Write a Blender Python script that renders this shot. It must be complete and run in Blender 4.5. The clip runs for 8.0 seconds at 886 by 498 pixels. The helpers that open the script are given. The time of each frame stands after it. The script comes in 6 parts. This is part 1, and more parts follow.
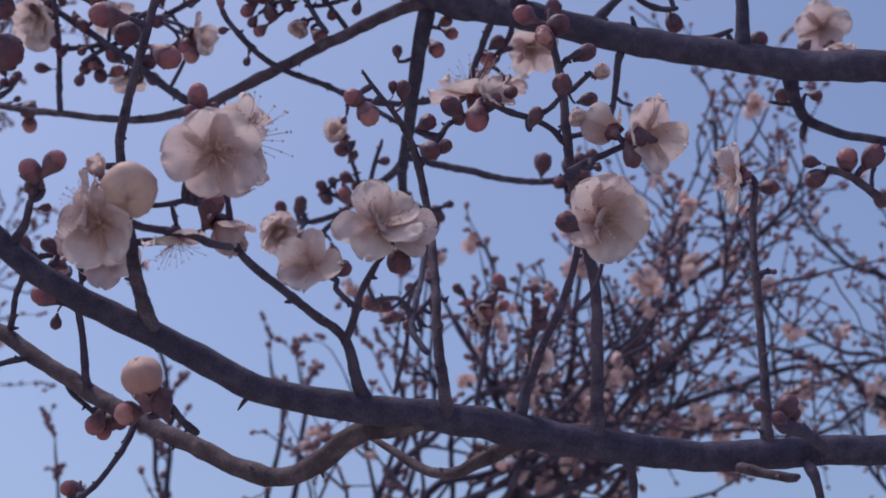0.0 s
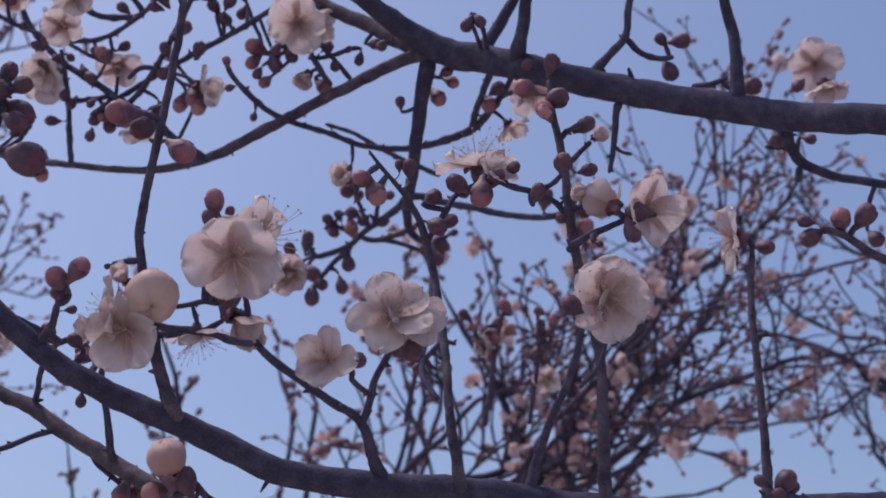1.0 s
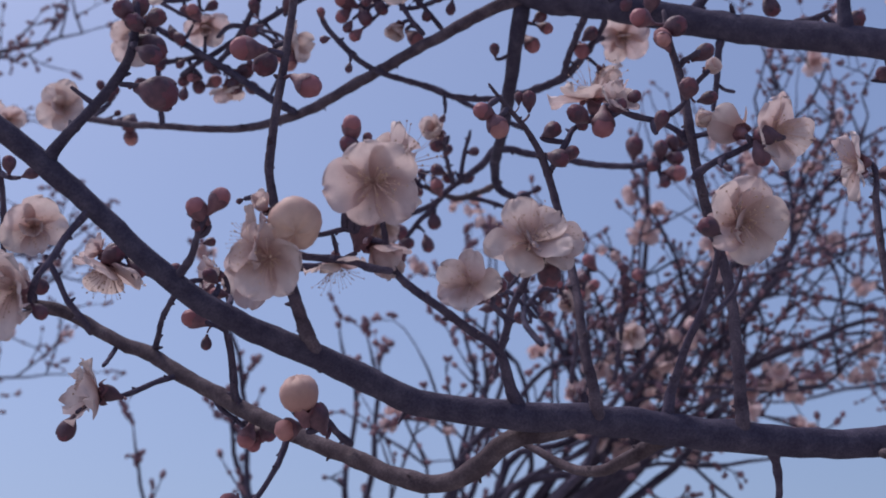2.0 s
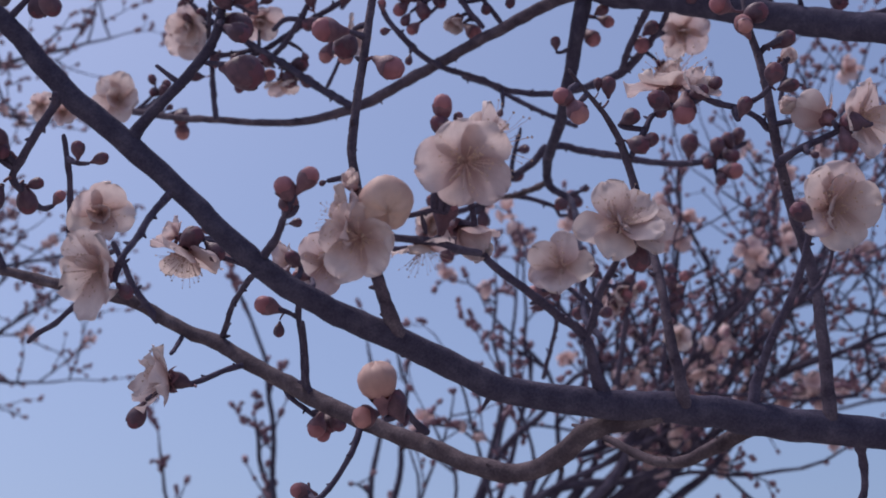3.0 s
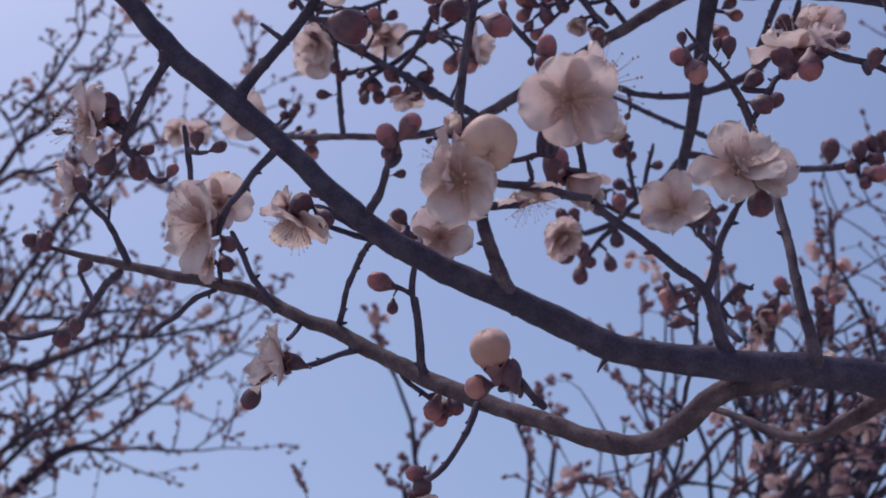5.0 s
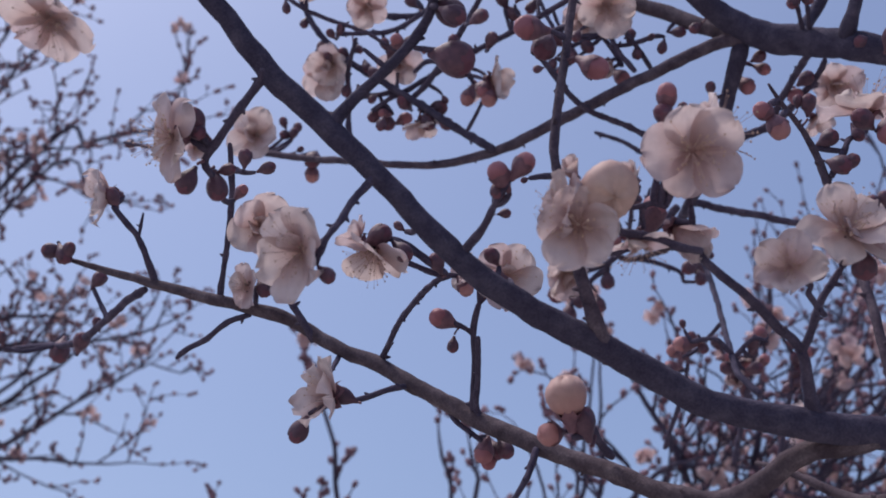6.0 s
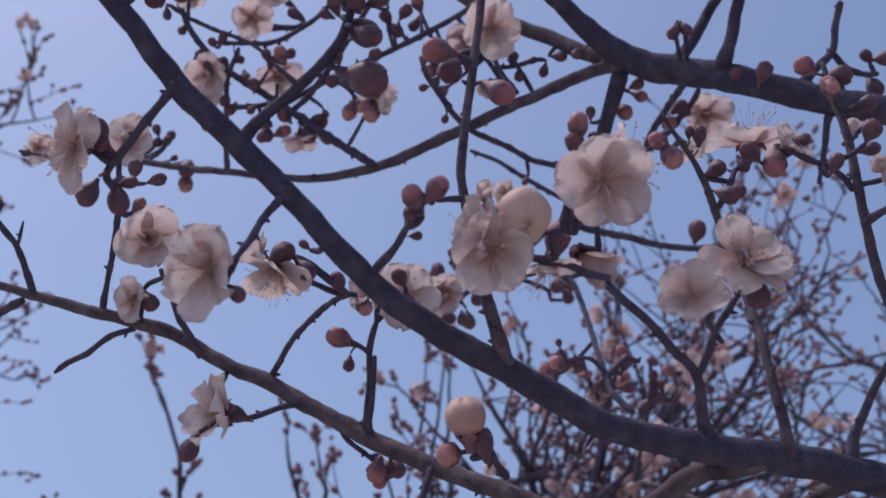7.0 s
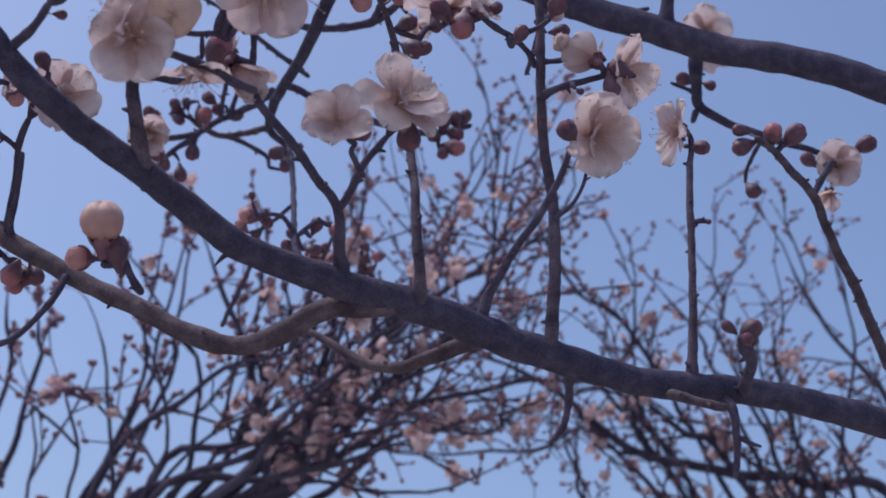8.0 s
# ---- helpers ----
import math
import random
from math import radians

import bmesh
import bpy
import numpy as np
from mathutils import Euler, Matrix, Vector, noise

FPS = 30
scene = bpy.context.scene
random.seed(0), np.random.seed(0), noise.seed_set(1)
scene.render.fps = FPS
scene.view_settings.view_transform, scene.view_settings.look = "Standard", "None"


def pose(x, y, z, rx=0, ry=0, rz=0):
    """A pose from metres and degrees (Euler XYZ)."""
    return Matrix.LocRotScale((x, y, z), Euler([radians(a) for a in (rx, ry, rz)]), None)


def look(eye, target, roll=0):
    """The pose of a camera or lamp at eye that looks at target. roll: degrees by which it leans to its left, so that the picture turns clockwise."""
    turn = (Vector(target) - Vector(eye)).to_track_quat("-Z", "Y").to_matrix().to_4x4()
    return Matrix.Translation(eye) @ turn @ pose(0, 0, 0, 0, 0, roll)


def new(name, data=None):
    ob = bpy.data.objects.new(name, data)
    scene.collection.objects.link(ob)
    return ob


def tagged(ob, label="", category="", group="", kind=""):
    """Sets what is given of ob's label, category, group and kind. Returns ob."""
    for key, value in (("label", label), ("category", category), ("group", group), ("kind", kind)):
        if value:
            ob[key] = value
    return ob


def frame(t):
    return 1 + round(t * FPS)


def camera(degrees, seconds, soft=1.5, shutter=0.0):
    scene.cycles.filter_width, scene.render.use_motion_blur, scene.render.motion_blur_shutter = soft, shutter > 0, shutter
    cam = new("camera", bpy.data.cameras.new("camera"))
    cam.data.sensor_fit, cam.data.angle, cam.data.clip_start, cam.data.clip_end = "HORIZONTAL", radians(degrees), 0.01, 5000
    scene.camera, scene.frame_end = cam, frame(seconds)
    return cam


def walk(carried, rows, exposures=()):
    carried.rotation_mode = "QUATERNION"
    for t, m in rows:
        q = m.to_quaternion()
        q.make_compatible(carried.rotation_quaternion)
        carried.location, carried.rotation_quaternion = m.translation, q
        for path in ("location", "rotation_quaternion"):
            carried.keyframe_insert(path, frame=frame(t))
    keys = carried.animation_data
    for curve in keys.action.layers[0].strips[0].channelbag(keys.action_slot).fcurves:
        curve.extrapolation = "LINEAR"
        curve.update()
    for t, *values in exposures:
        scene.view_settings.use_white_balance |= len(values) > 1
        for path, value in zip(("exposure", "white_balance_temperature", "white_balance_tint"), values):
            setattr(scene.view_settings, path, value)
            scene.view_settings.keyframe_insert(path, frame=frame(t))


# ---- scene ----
cam = camera(38.8, 8.0, soft=1.8)
cam.data.dof.use_dof, cam.data.dof.focus_distance, cam.data.dof.aperture_fstop = True, 0.45, 23.0   # a phone lens about 2.2 mm wide
EXPOSURE, KELVIN, TINT = 0.14, 6020, 19
SKY_STRENGTH, SUN_STRENGTH = 0.13, 1.8
PATH = [
    (0, (0.00065, -0.00247, 1.50042), (0.00009, 0.90528, 1.91992), 0.18),
    (0.5, (-0.00419, -0.01305, 1.51101), (-0.00330, 0.90283, 1.91245), -0.40),
    (1, (-0.00121, -0.03114, 1.52560), (-0.00348, 0.88426, 1.92815), -1.28),
    (1.5, (-0.00470, -0.03470, 1.52763), (-0.01954, 0.88138, 1.92835), -2.24),
    (2, (-0.03235, -0.02171, 1.51037), (-0.06598, 0.89721, 1.90336), -2.06),
    (2.2, (-0.04348, -0.01872, 1.50821), (-0.08041, 0.90032, 1.90063), -1.90),
    (3.3, (-0.05637, -0.01351, 1.50443), (-0.10417, 0.89884, 1.91105), -1.07),
    (3.5, (-0.05305, -0.02333, 1.50880), (-0.11348, 0.88639, 1.91960), -1.27),
    (4, (-0.04540, -0.01789, 1.50550), (-0.14398, 0.87172, 1.95145), -1.54),
    (4.2, (-0.04605, -0.00617, 1.49566), (-0.15840, 0.88097, 1.94329), -1.09),
    (5.3, (-0.04593, 0.01700, 1.47368), (-0.21134, 0.88134, 1.94861), 1.38),
    (5.5, (-0.06522, 0.00584, 1.48475), (-0.21637, 0.86976, 1.96514), 1.70),
    (6, (-0.10658, 0.01564, 1.48206), (-0.18299, 0.88838, 1.96424), 1.97),
    (6.3, (-0.12161, 0.00831, 1.48380), (-0.17027, 0.88003, 1.97138), 1.52),
    (6.5, (-0.12786, 0.00457, 1.48189), (-0.15532, 0.87413, 1.97495), 0.81),
    (7, (-0.12710, 0.01318, 1.48480), (-0.07620, 0.88361, 1.97444), -0.71),
    (7.3, (-0.11892, 0.01976, 1.46994), (-0.01025, 0.89043, 1.94967), -0.62),
    (7.5, (-0.11127, 0.02717, 1.46228), (0.03739, 0.89782, 1.93119), -0.18),
    (8, (-0.08514, 0.02455, 1.46258), (0.14478, 0.89601, 1.89581), 2.45),
]
walk(cam, [(t, look(eye, target, roll)) for t, eye, target, roll in PATH], exposures=[(t, EXPOSURE + more, KELVIN + warmer, TINT + redder) for t, more, warmer, redder in ((0.0, -0.02, -50, 0), (4.0, -0.04, 60, 1), (6.0, 0.02, 60, -1), (7.3, 0.0, -80, -2), (8.0, 0.12, -200, -3))])

# ---- sky and sun ----
SUN_AZIMUTH, SUN_ELEVATION = radians(-78), radians(68)
world = bpy.data.worlds.new("sky")
scene.world = world
world.use_nodes = True
wn = world.node_tree
sky = wn.nodes.new("ShaderNodeTexSky")
sky.sky_type, sky.sun_disc = "NISHITA", False
sky.sun_elevation, sky.sun_rotation = SUN_ELEVATION, SUN_AZIMUTH
sky.altitude, sky.air_density, sky.dust_density, sky.ozone_density = 50, 1.0, 4.2, 2.3
wn.links.new(sky.outputs["Color"], wn.nodes["Background"].inputs["Color"])
wn.nodes["Background"].inputs["Strength"].default_value = SKY_STRENGTH
sun = new("sun", bpy.data.lights.new("sun", "SUN"))
sun.data.energy, sun.data.angle, sun.data.color = SUN_STRENGTH, radians(6), (1.0, 0.93, 0.82)
sun_way = Vector((math.sin(SUN_AZIMUTH) * math.cos(SUN_ELEVATION), math.cos(SUN_AZIMUTH) * math.cos(SUN_ELEVATION), math.sin(SUN_ELEVATION)))
sun.matrix_world = look(sun_way * 20, (0, 0, 0))


# ---- materials ----
def material(name, roughness=0.7):
    m = bpy.data.materials.new(name)
    m.use_nodes = True
    b = m.node_tree.nodes["Principled BSDF"]
    b.inputs["Roughness"].default_value = roughness
    return m, m.node_tree, b


def mixed(tree, kind, fac, a, b):
    """A colour mix node: fac, a and b are sockets or values."""
    n = tree.nodes.new("ShaderNodeMix")
    n.data_type, n.blend_type = "RGBA", kind
    for key, v in (("Factor", fac), ("A", a), ("B", b)):
        socket = [s for s in n.inputs if s.name == key and s.enabled][0]
        if hasattr(v, "is_linked"):
            tree.links.new(v, socket)
        else:
            socket.default_value = v if key == "Factor" else (*v, 1)
    return [s for s in n.outputs if s.enabled][0]


def noise_tex(tree, scale, detail=3.0, coords=None, rough=0.55):
    n = tree.nodes.new("ShaderNodeTexNoise")
    n.inputs["Scale"].default_value, n.inputs["Detail"].default_value, n.inputs["Roughness"].default_value = scale, detail, rough
    if coords is not None:
        tree.links.new(coords, n.inputs["Vector"])
    return n.outputs["Fac"]


def ramp(tree, fac, stops):
    n = tree.nodes.new("ShaderNodeValToRGB")
    while len(n.color_ramp.elements) < len(stops):
        n.color_ramp.elements.new(0.5)
    for e, (at, c) in zip(n.color_ramp.elements, stops):
        e.position, e.color = at, (*c, 1)
    tree.links.new(fac, n.inputs["Fac"])
    return n.outputs["Color"]


def bark(name, deep, mid, pale, scale):
    """Plum bark: blotches, fine grain, pale lenticel bands and a rough relief."""
    m, tree, b = material(name, 0.85)
    b.inputs["Specular IOR Level"].default_value = 0.12
    geo = tree.nodes.new("ShaderNodeNewGeometry").outputs["Position"]
    blotch = noise_tex(tree, scale, 4, geo)
    grain = noise_tex(tree, scale * 9, 3, geo, 0.7)
    colour = ramp(tree, blotch, [(0.3, deep), (0.52, mid), (0.74, pale)])
    speck = ramp(tree, grain, [(0.36, (0.68, 0.68, 0.7)), (0.64, (1.1, 1.08, 1.08))])
    tree.links.new(mixed(tree, "MULTIPLY", 0.9, colour, speck), b.inputs["Base Color"])
    bump = tree.nodes.new("ShaderNodeBump")
    bump.inputs["Strength"].default_value, bump.inputs["Distance"].default_value = 0.4, 0.0007
    tree.links.new(grain, bump.inputs["Height"])
    second = tree.nodes.new("ShaderNodeBump")
    second.inputs["Strength"].default_value, second.inputs["Distance"].default_value = 0.5, 0.002
    tree.links.new(blotch, second.inputs["Height"])
    tree.links.new(bump.outputs["Normal"], second.inputs["Normal"])
    tree.links.new(second.outputs["Normal"], b.inputs["Normal"])
    return m


dark = bark("dark_bark", (0.067, 0.055, 0.088), (0.092, 0.077, 0.115), (0.135, 0.114, 0.158), 160)
old = bark("old_bark", (0.053, 0.046, 0.076), (0.072, 0.063, 0.098), (0.114, 0.099, 0.138), 150)
light = bark("grey_brown_bark", (0.064, 0.048, 0.06), (0.112, 0.086, 0.1), (0.18, 0.144, 0.158), 130)
shoot = bark("young_shoot_bark", (0.062, 0.047, 0.066), (0.108, 0.084, 0.108), (0.175, 0.14, 0.165), 140)
far_bark = bark("far_bark", (0.055, 0.045, 0.07), (0.08, 0.067, 0.1), (0.115, 0.098, 0.135), 40)


def petal_stuff(name, base, tip, through_amount, veins=0.13, by_island=False):
    """Thin petal skin: pink at the claw, pale towards the rim, faint veins, lit through from behind."""
    m, tree, b = material(name, 0.55)
    attr = tree.nodes.new("ShaderNodeTexCoord")
    split = tree.nodes.new("ShaderNodeSeparateXYZ")
    tree.links.new(attr.outputs["UV"], split.inputs[0])
    colour = ramp(tree, split.outputs["X"], [(0.0, base), (0.36, tuple(0.55 * p + 0.45 * q for p, q in zip(base, tip))), (0.74, tip)])
    tone = tree.nodes.new("ShaderNodeNewGeometry").outputs["Random Per Island"] if by_island else tree.nodes.new("ShaderNodeObjectInfo").outputs["Random"]
    tinted = mixed(tree, "MULTIPLY", 1.0, colour, ramp(tree, tone, [(0.0, (0.93, 0.85, 0.87)), (0.5, (1.0, 0.97, 0.97)), (1.0, (1.0, 0.96, 0.91))]))
    geo = tree.nodes.new("ShaderNodeNewGeometry").outputs["Position"]
    mottled = mixed(tree, "MULTIPLY", 0.5, tinted, ramp(tree, noise_tex(tree, 260, 3, geo), [(0.3, (0.8, 0.76, 0.78)), (0.7, (1.05, 1.05, 1.05))]))
    wave = tree.nodes.new("ShaderNodeTexWave")
    wave.bands_direction = "Y"
    wave.inputs["Scale"].default_value, wave.inputs["Distortion"].default_value, wave.inputs["Detail"].default_value = 4.0, 2.2, 2.0
    tree.links.new(attr.outputs["UV"], wave.inputs["Vector"])
    veined = mixed(tree, "MULTIPLY", veins, mottled, ramp(tree, wave.outputs["Fac"], [(0.0, (0.88, 0.8, 0.81)), (0.5, (1, 1, 1))]))
    tree.links.new(veined, b.inputs["Base Color"])
    b.inputs["Specular IOR Level"].default_value = 0.25
    bump = tree.nodes.new("ShaderNodeBump")
    bump.inputs["Strength"].default_value, bump.inputs["Distance"].default_value = 1.6 * veins, 0.0004
    tree.links.new(wave.outputs["Fac"], bump.inputs["Height"])
    tree.links.new(bump.outputs["Normal"], b.inputs["Normal"])
    glow = tree.nodes.new("ShaderNodeBsdfTranslucent")
    tree.links.new(veined, glow.inputs["Color"])
    mix = tree.nodes.new("ShaderNodeMixShader")
    mix.inputs[0].default_value = through_amount
    tree.links.new(b.outputs[0], mix.inputs[1])
    tree.links.new(glow.outputs[0], mix.inputs[2])
    tree.links.new(mix.outputs[0], tree.nodes["Material Output"].inputs["Surface"])
    return m


petal_mat = petal_stuff("petal_skin", (0.47, 0.28, 0.25), (0.7, 0.61, 0.6), 0.4, 0.05)
cream_mat = petal_stuff("swollen_bud_skin", (0.52, 0.31, 0.28), (0.73, 0.55, 0.48), 0.25, 0.04)
pink_mat = petal_stuff("pink_bud_skin", (0.25, 0.095, 0.125), (0.43, 0.195, 0.215), 0.15, 0.06)
red_mat = petal_stuff("red_bud_skin", (0.1, 0.042, 0.07), (0.19, 0.083, 0.112), 0.1, 0.06)
salmon_mat = petal_stuff("salmon_bud_skin", (0.36, 0.14, 0.15), (0.58, 0.31, 0.3), 0.2)


def plain(name, dark_tone, pale_tone, scale, roughness=0.6):
    m, tree, b = material(name, roughness)
    geo = tree.nodes.new("ShaderNodeNewGeometry").outputs["Position"]
    fac = noise_tex(tree, scale, 3, geo)
    colour = ramp(tree, fac, [(0.32, dark_tone), (0.68, pale_tone)])
    tone = tree.nodes.new("ShaderNodeObjectInfo").outputs["Random"]
    tree.links.new(mixed(tree, "MULTIPLY", 1.0, colour, ramp(tree, tone, [(0.0, (0.75, 0.72, 0.75)), (1.0, (1.15, 1.1, 1.05))])), b.inputs["Base Color"])
    bump = tree.nodes.new("ShaderNodeBump")
    bump.inputs["Strength"].default_value, bump.inputs["Distance"].default_value = 0.4, 0.0005
    tree.links.new(noise_tex(tree, scale * 4, 2, geo), bump.inputs["Height"])
    tree.links.new(bump.outputs["Normal"], b.inputs["Normal"])
    return m


dark_calyx = plain("calyx_maroon", (0.075, 0.038, 0.064), (0.145, 0.073, 0.1), 300)
calyx_mat = plain("calyx_red_brown", (0.115, 0.055, 0.08), (0.215, 0.105, 0.13), 300)
filament_mat = plain("filament_white", (0.5, 0.35, 0.31), (0.64, 0.48, 0.44), 200)
anther_mat = plain("anther_tan", (0.42, 0.29, 0.21), (0.58, 0.43, 0.33), 300)
far_petal = petal_stuff("far_petal_skin", (0.54, 0.33, 0.32), (0.74, 0.59, 0.58), 0.35, 0.13, True)
far_calyx = plain("far_bud_red", (0.12, 0.058, 0.088), (0.25, 0.135, 0.17), 60)

soil, soil_tree, soil_b = material("dry_grass_soil", 0.95)
soil_pos = soil_tree.nodes.new("ShaderNodeNewGeometry").outputs["Position"]
soil_tree.links.new(mixed(soil_tree, "MIX", noise_tex(soil_tree, 1.3, 6, soil_pos), (0.27, 0.255, 0.245), (0.41, 0.39, 0.37)), soil_b.inputs["Base Color"])
soil_bump = soil_tree.nodes.new("ShaderNodeBump")
soil_bump.inputs["Distance"].default_value = 0.03
soil_tree.links.new(noise_tex(soil_tree, 40, 5, soil_pos), soil_bump.inputs["Height"])
soil_tree.links.new(soil_bump.outputs["Normal"], soil_b.inputs["Normal"])

# ---- ground ----
bm = bmesh.new()
side = [-400 + 800 * i / 40 for i in range(41)]
grid = [[bm.verts.new((x, y, 0.0 if max(abs(x), abs(y)) < 25 else 0.25 * noise.noise((x / 60, y / 60, 0)))) for x in side] for y in side]
for j in range(40):
    for i in range(40):
        bm.faces.new((grid[j][i], grid[j][i + 1], grid[j + 1][i + 1], grid[j + 1][i]))
mesh = bpy.data.meshes.new("ground")
bm.to_mesh(mesh)
bm.free()
mesh.materials.append(soil)
tagged(new("ground", mesh), "dry winter grass and bare soil under the plum trees", "ground", kind="structure")


# ---- building helpers ----
def spline(rows, step):
    """Points (x, y, z, r) along a smooth curve through the rows, about one step apart."""
    pts = [np.array(r, float) for r in rows]
    pts = [2 * pts[0] - pts[1], *pts, 2 * pts[-1] - pts[-2]]
    out = []
    for a, b, c, d in zip(pts, pts[1:], pts[2:], pts[3:]):
        n = max(2, int(np.linalg.norm(c[:3] - b[:3]) / step))
        for k in range(n):
            t = k / n
            p = 0.5 * ((2 * b) + (c - a) * t + (2 * a - 5 * b + 4 * c - d) * t ** 2 + (3 * b - a - 3 * c + d) * t ** 3)
            p[3] = max(b[3] + (c[3] - b[3]) * t, 1e-4)
            out.append(p)
    out.append(pts[-2])
    return out


def tube(points, sides, rough=0.0, seed=0.0, knots=()):
    """Vertices and faces of a tube round the points, with uneven skin, swellings at the knots and closed, rounded ends."""
    verts, faces = [], []
    centres = [Vector(p[:3]) for p in points]
    normal = None
    ends = [(0, 0.45), (0, 0.85), *((i, 1.0) for i in range(1, len(points) - 1)), (len(points) - 1, 0.8), (len(points) - 1, 0.4)]
    for i, shrink in ends:
        way = (centres[min(i + 1, len(centres) - 1)] - centres[max(i - 1, 0)]).normalized()
        normal = way.orthogonal().normalized() if normal is None else (normal - way * normal.dot(way)).normalized()
        side_way = way.cross(normal)
        r = points[i][3] * shrink
        middle = centres[i]
        if i == 0 and shrink < 0.6:
            middle = middle - way * r * 0.7
        if i == len(points) - 1 and shrink < 0.6:
            middle = middle + way * r * 0.9
        for k in range(sides):
            a = 2 * math.pi * k / sides
            out = normal * math.cos(a) + side_way * math.sin(a)
            swell = 1.0
            if rough:
                q = middle * (0.55 / max(points[i][3], 6e-4)) + out * 0.9 + Vector((seed, 0, 0))
                swell += rough * (noise.noise(q) + 0.5 * noise.noise(q * 2.7))
            for at, angle, size in knots:
                near = (i - at) ** 2 / 2.0
                if near < 4:
                    swell += size * math.exp(-near) * (0.35 + 0.65 * max(0.0, math.cos(a - angle)) ** 2)
            verts.append(middle + out * r * swell)
    rings = len(ends)
    for i in range(rings - 1):
        for k in range(sides):
            a, b = i * sides + k, i * sides + (k + 1) % sides
            faces.append((a, b, b + sides, a + sides))
    faces.append(tuple(reversed(range(sides))))
    faces.append(tuple((rings - 1) * sides + k for k in range(sides)))
    return verts, faces


def part(name, mesh_or_data, mat, parent, label="", m=None):
    """One mesh object under a thing or a part. mesh_or_data: a mesh, or (vertices, faces) in the parent's own space."""
    if isinstance(mesh_or_data, tuple):
        me = bpy.data.meshes.new(name)
        me.from_pydata([tuple(v) for v in mesh_or_data[0]], [], mesh_or_data[1])
        me.polygons.foreach_set("use_smooth", [True] * len(me.polygons))
        me.materials.append(mat)
    else:
        me = mesh_or_data
    ob = new(name, me)
    ob.parent = parent
    if m is not None:
        ob.matrix_local = m
    return tagged(ob, label)


def tree_root(name, base, label, group=""):
    root = new(name)
    root.location = base
    root.empty_display_size = 0.2
    return tagged(root, label, "tree", group)


# ---- the plum tree overhead ----
TREE_BASE = Vector((1.02, 0.95, 0.0))
plum = tree_root("plum_tree", TREE_BASE, "flowering plum tree with dark boughs, pale pink blossoms and red buds", "plum trees")
reach = []   # centre points and radius of every limb, to which stalks are joined


def limb(name, mat, rows, label=""):
    """A bough, branch or twig of the tree overhead."""
    thick = max(r[3] for r in rows)
    pts = spline(rows, 0.0014 if thick < 0.003 else 0.003)
    for p in pts:
        reach.append((Vector(p[:3]), p[3]))
    rng = random.Random(round(rows[0][0] * 1e4) + 7 * len(rows))
    knots, at = [], rng.uniform(2, 5)
    while at < len(pts) - 1:
        knots.append((at, rng.uniform(0, 6.28), rng.uniform(0.15, 0.5) if thick < 0.0023 else rng.uniform(0.05, 0.2) if thick < 0.004 else rng.uniform(0.03, 0.12)))
        at += rng.uniform(4, 9) if thick < 0.003 else rng.uniform(4, 10)
    for p in pts:
        drift = noise.noise_vector(Vector(p[:3]) * 110)
        p[:3] += np.array(drift) * min(p[3], 0.003) * 0.22
    verts, faces = tube(pts, 9 if thick < 0.0025 else 14, 0.13 if thick < 0.004 else 0.05, rng.uniform(0, 50), knots)
    if thick < 0.0045:
        for at, angle, size in knots:
            if rng.random() < 0.7:   # small dormant buds and spurs at the nodes
                i = int(at)
                way = (Vector(pts[min(i + 1, len(pts) - 1)][:3]) - Vector(pts[max(i - 1, 0)][:3])).normalized()
                out = (way.orthogonal().normalized() * math.cos(angle) + way.cross(way.orthogonal().normalized()) * math.sin(angle))
                r, foot = pts[i][3], Vector(pts[i][:3])
                tip = foot + out * (r + rng.uniform(0.0006, 0.002)) + way * rng.uniform(0.0004, 0.0018)
                v, f = tube([(*foot, r * 0.7), (*foot.lerp(tip, 0.6), min(r * 0.6, 0.0009)), (*tip, min(r * 0.35, 0.0005))], 6, 0.1, angle)
                faces += [tuple(q + len(verts) for q in face) for face in f]
                verts += v
    part(name, ([v - TREE_BASE for v in verts], faces), mat, plum, label)


limb("trunk", old, [(1.02, 0.95, -0.05, 0.085), (1.0, 0.93, 0.35, 0.07), (0.99, 0.9, 0.75, 0.062), (0.96, 0.86, 1.1, 0.055), (0.99, 0.9, 1.6, 0.04), (1.05, 0.95, 2.2, 0.028), (1.02, 1.0, 2.8, 0.012)])
crown_rng = random.Random(77)
for bearing, foot in ((-65, 1.75), (-20, 1.45), (20, 2.1), (42, 1.65), (5, 2.45)):   # the crown on the far side of the trunk
    a, run = radians(bearing), crown_rng.uniform(0.6, 0.85)
    spots = [(1.01 + run * t * math.cos(a + 0.3 * t), 0.92 + run * t * math.sin(a + 0.3 * t), foot + run * (0.7 * t + 0.3 * t * t), 0.021 * (1 - t) + 0.0035) for t in (0, 0.2, 0.45, 0.7, 1)]
    limb("bough", old, spots)
    for t in (1, 2, 2, 3, 3, 4, 4):
        x, y, z, r = spots[t]
        turn, far = a + crown_rng.uniform(-1.0, 1.0), crown_rng.uniform(0.12, 0.3)
        limb("branch", dark, [(x, y, z, r * 0.55), (x + far * 0.5 * math.cos(turn), y + far * 0.5 * math.sin(turn), z + far * 0.4, r * 0.4), (x + far * math.cos(turn - 0.3), y + far * math.sin(turn - 0.3), z + far, r * 0.2 + 0.0005)])
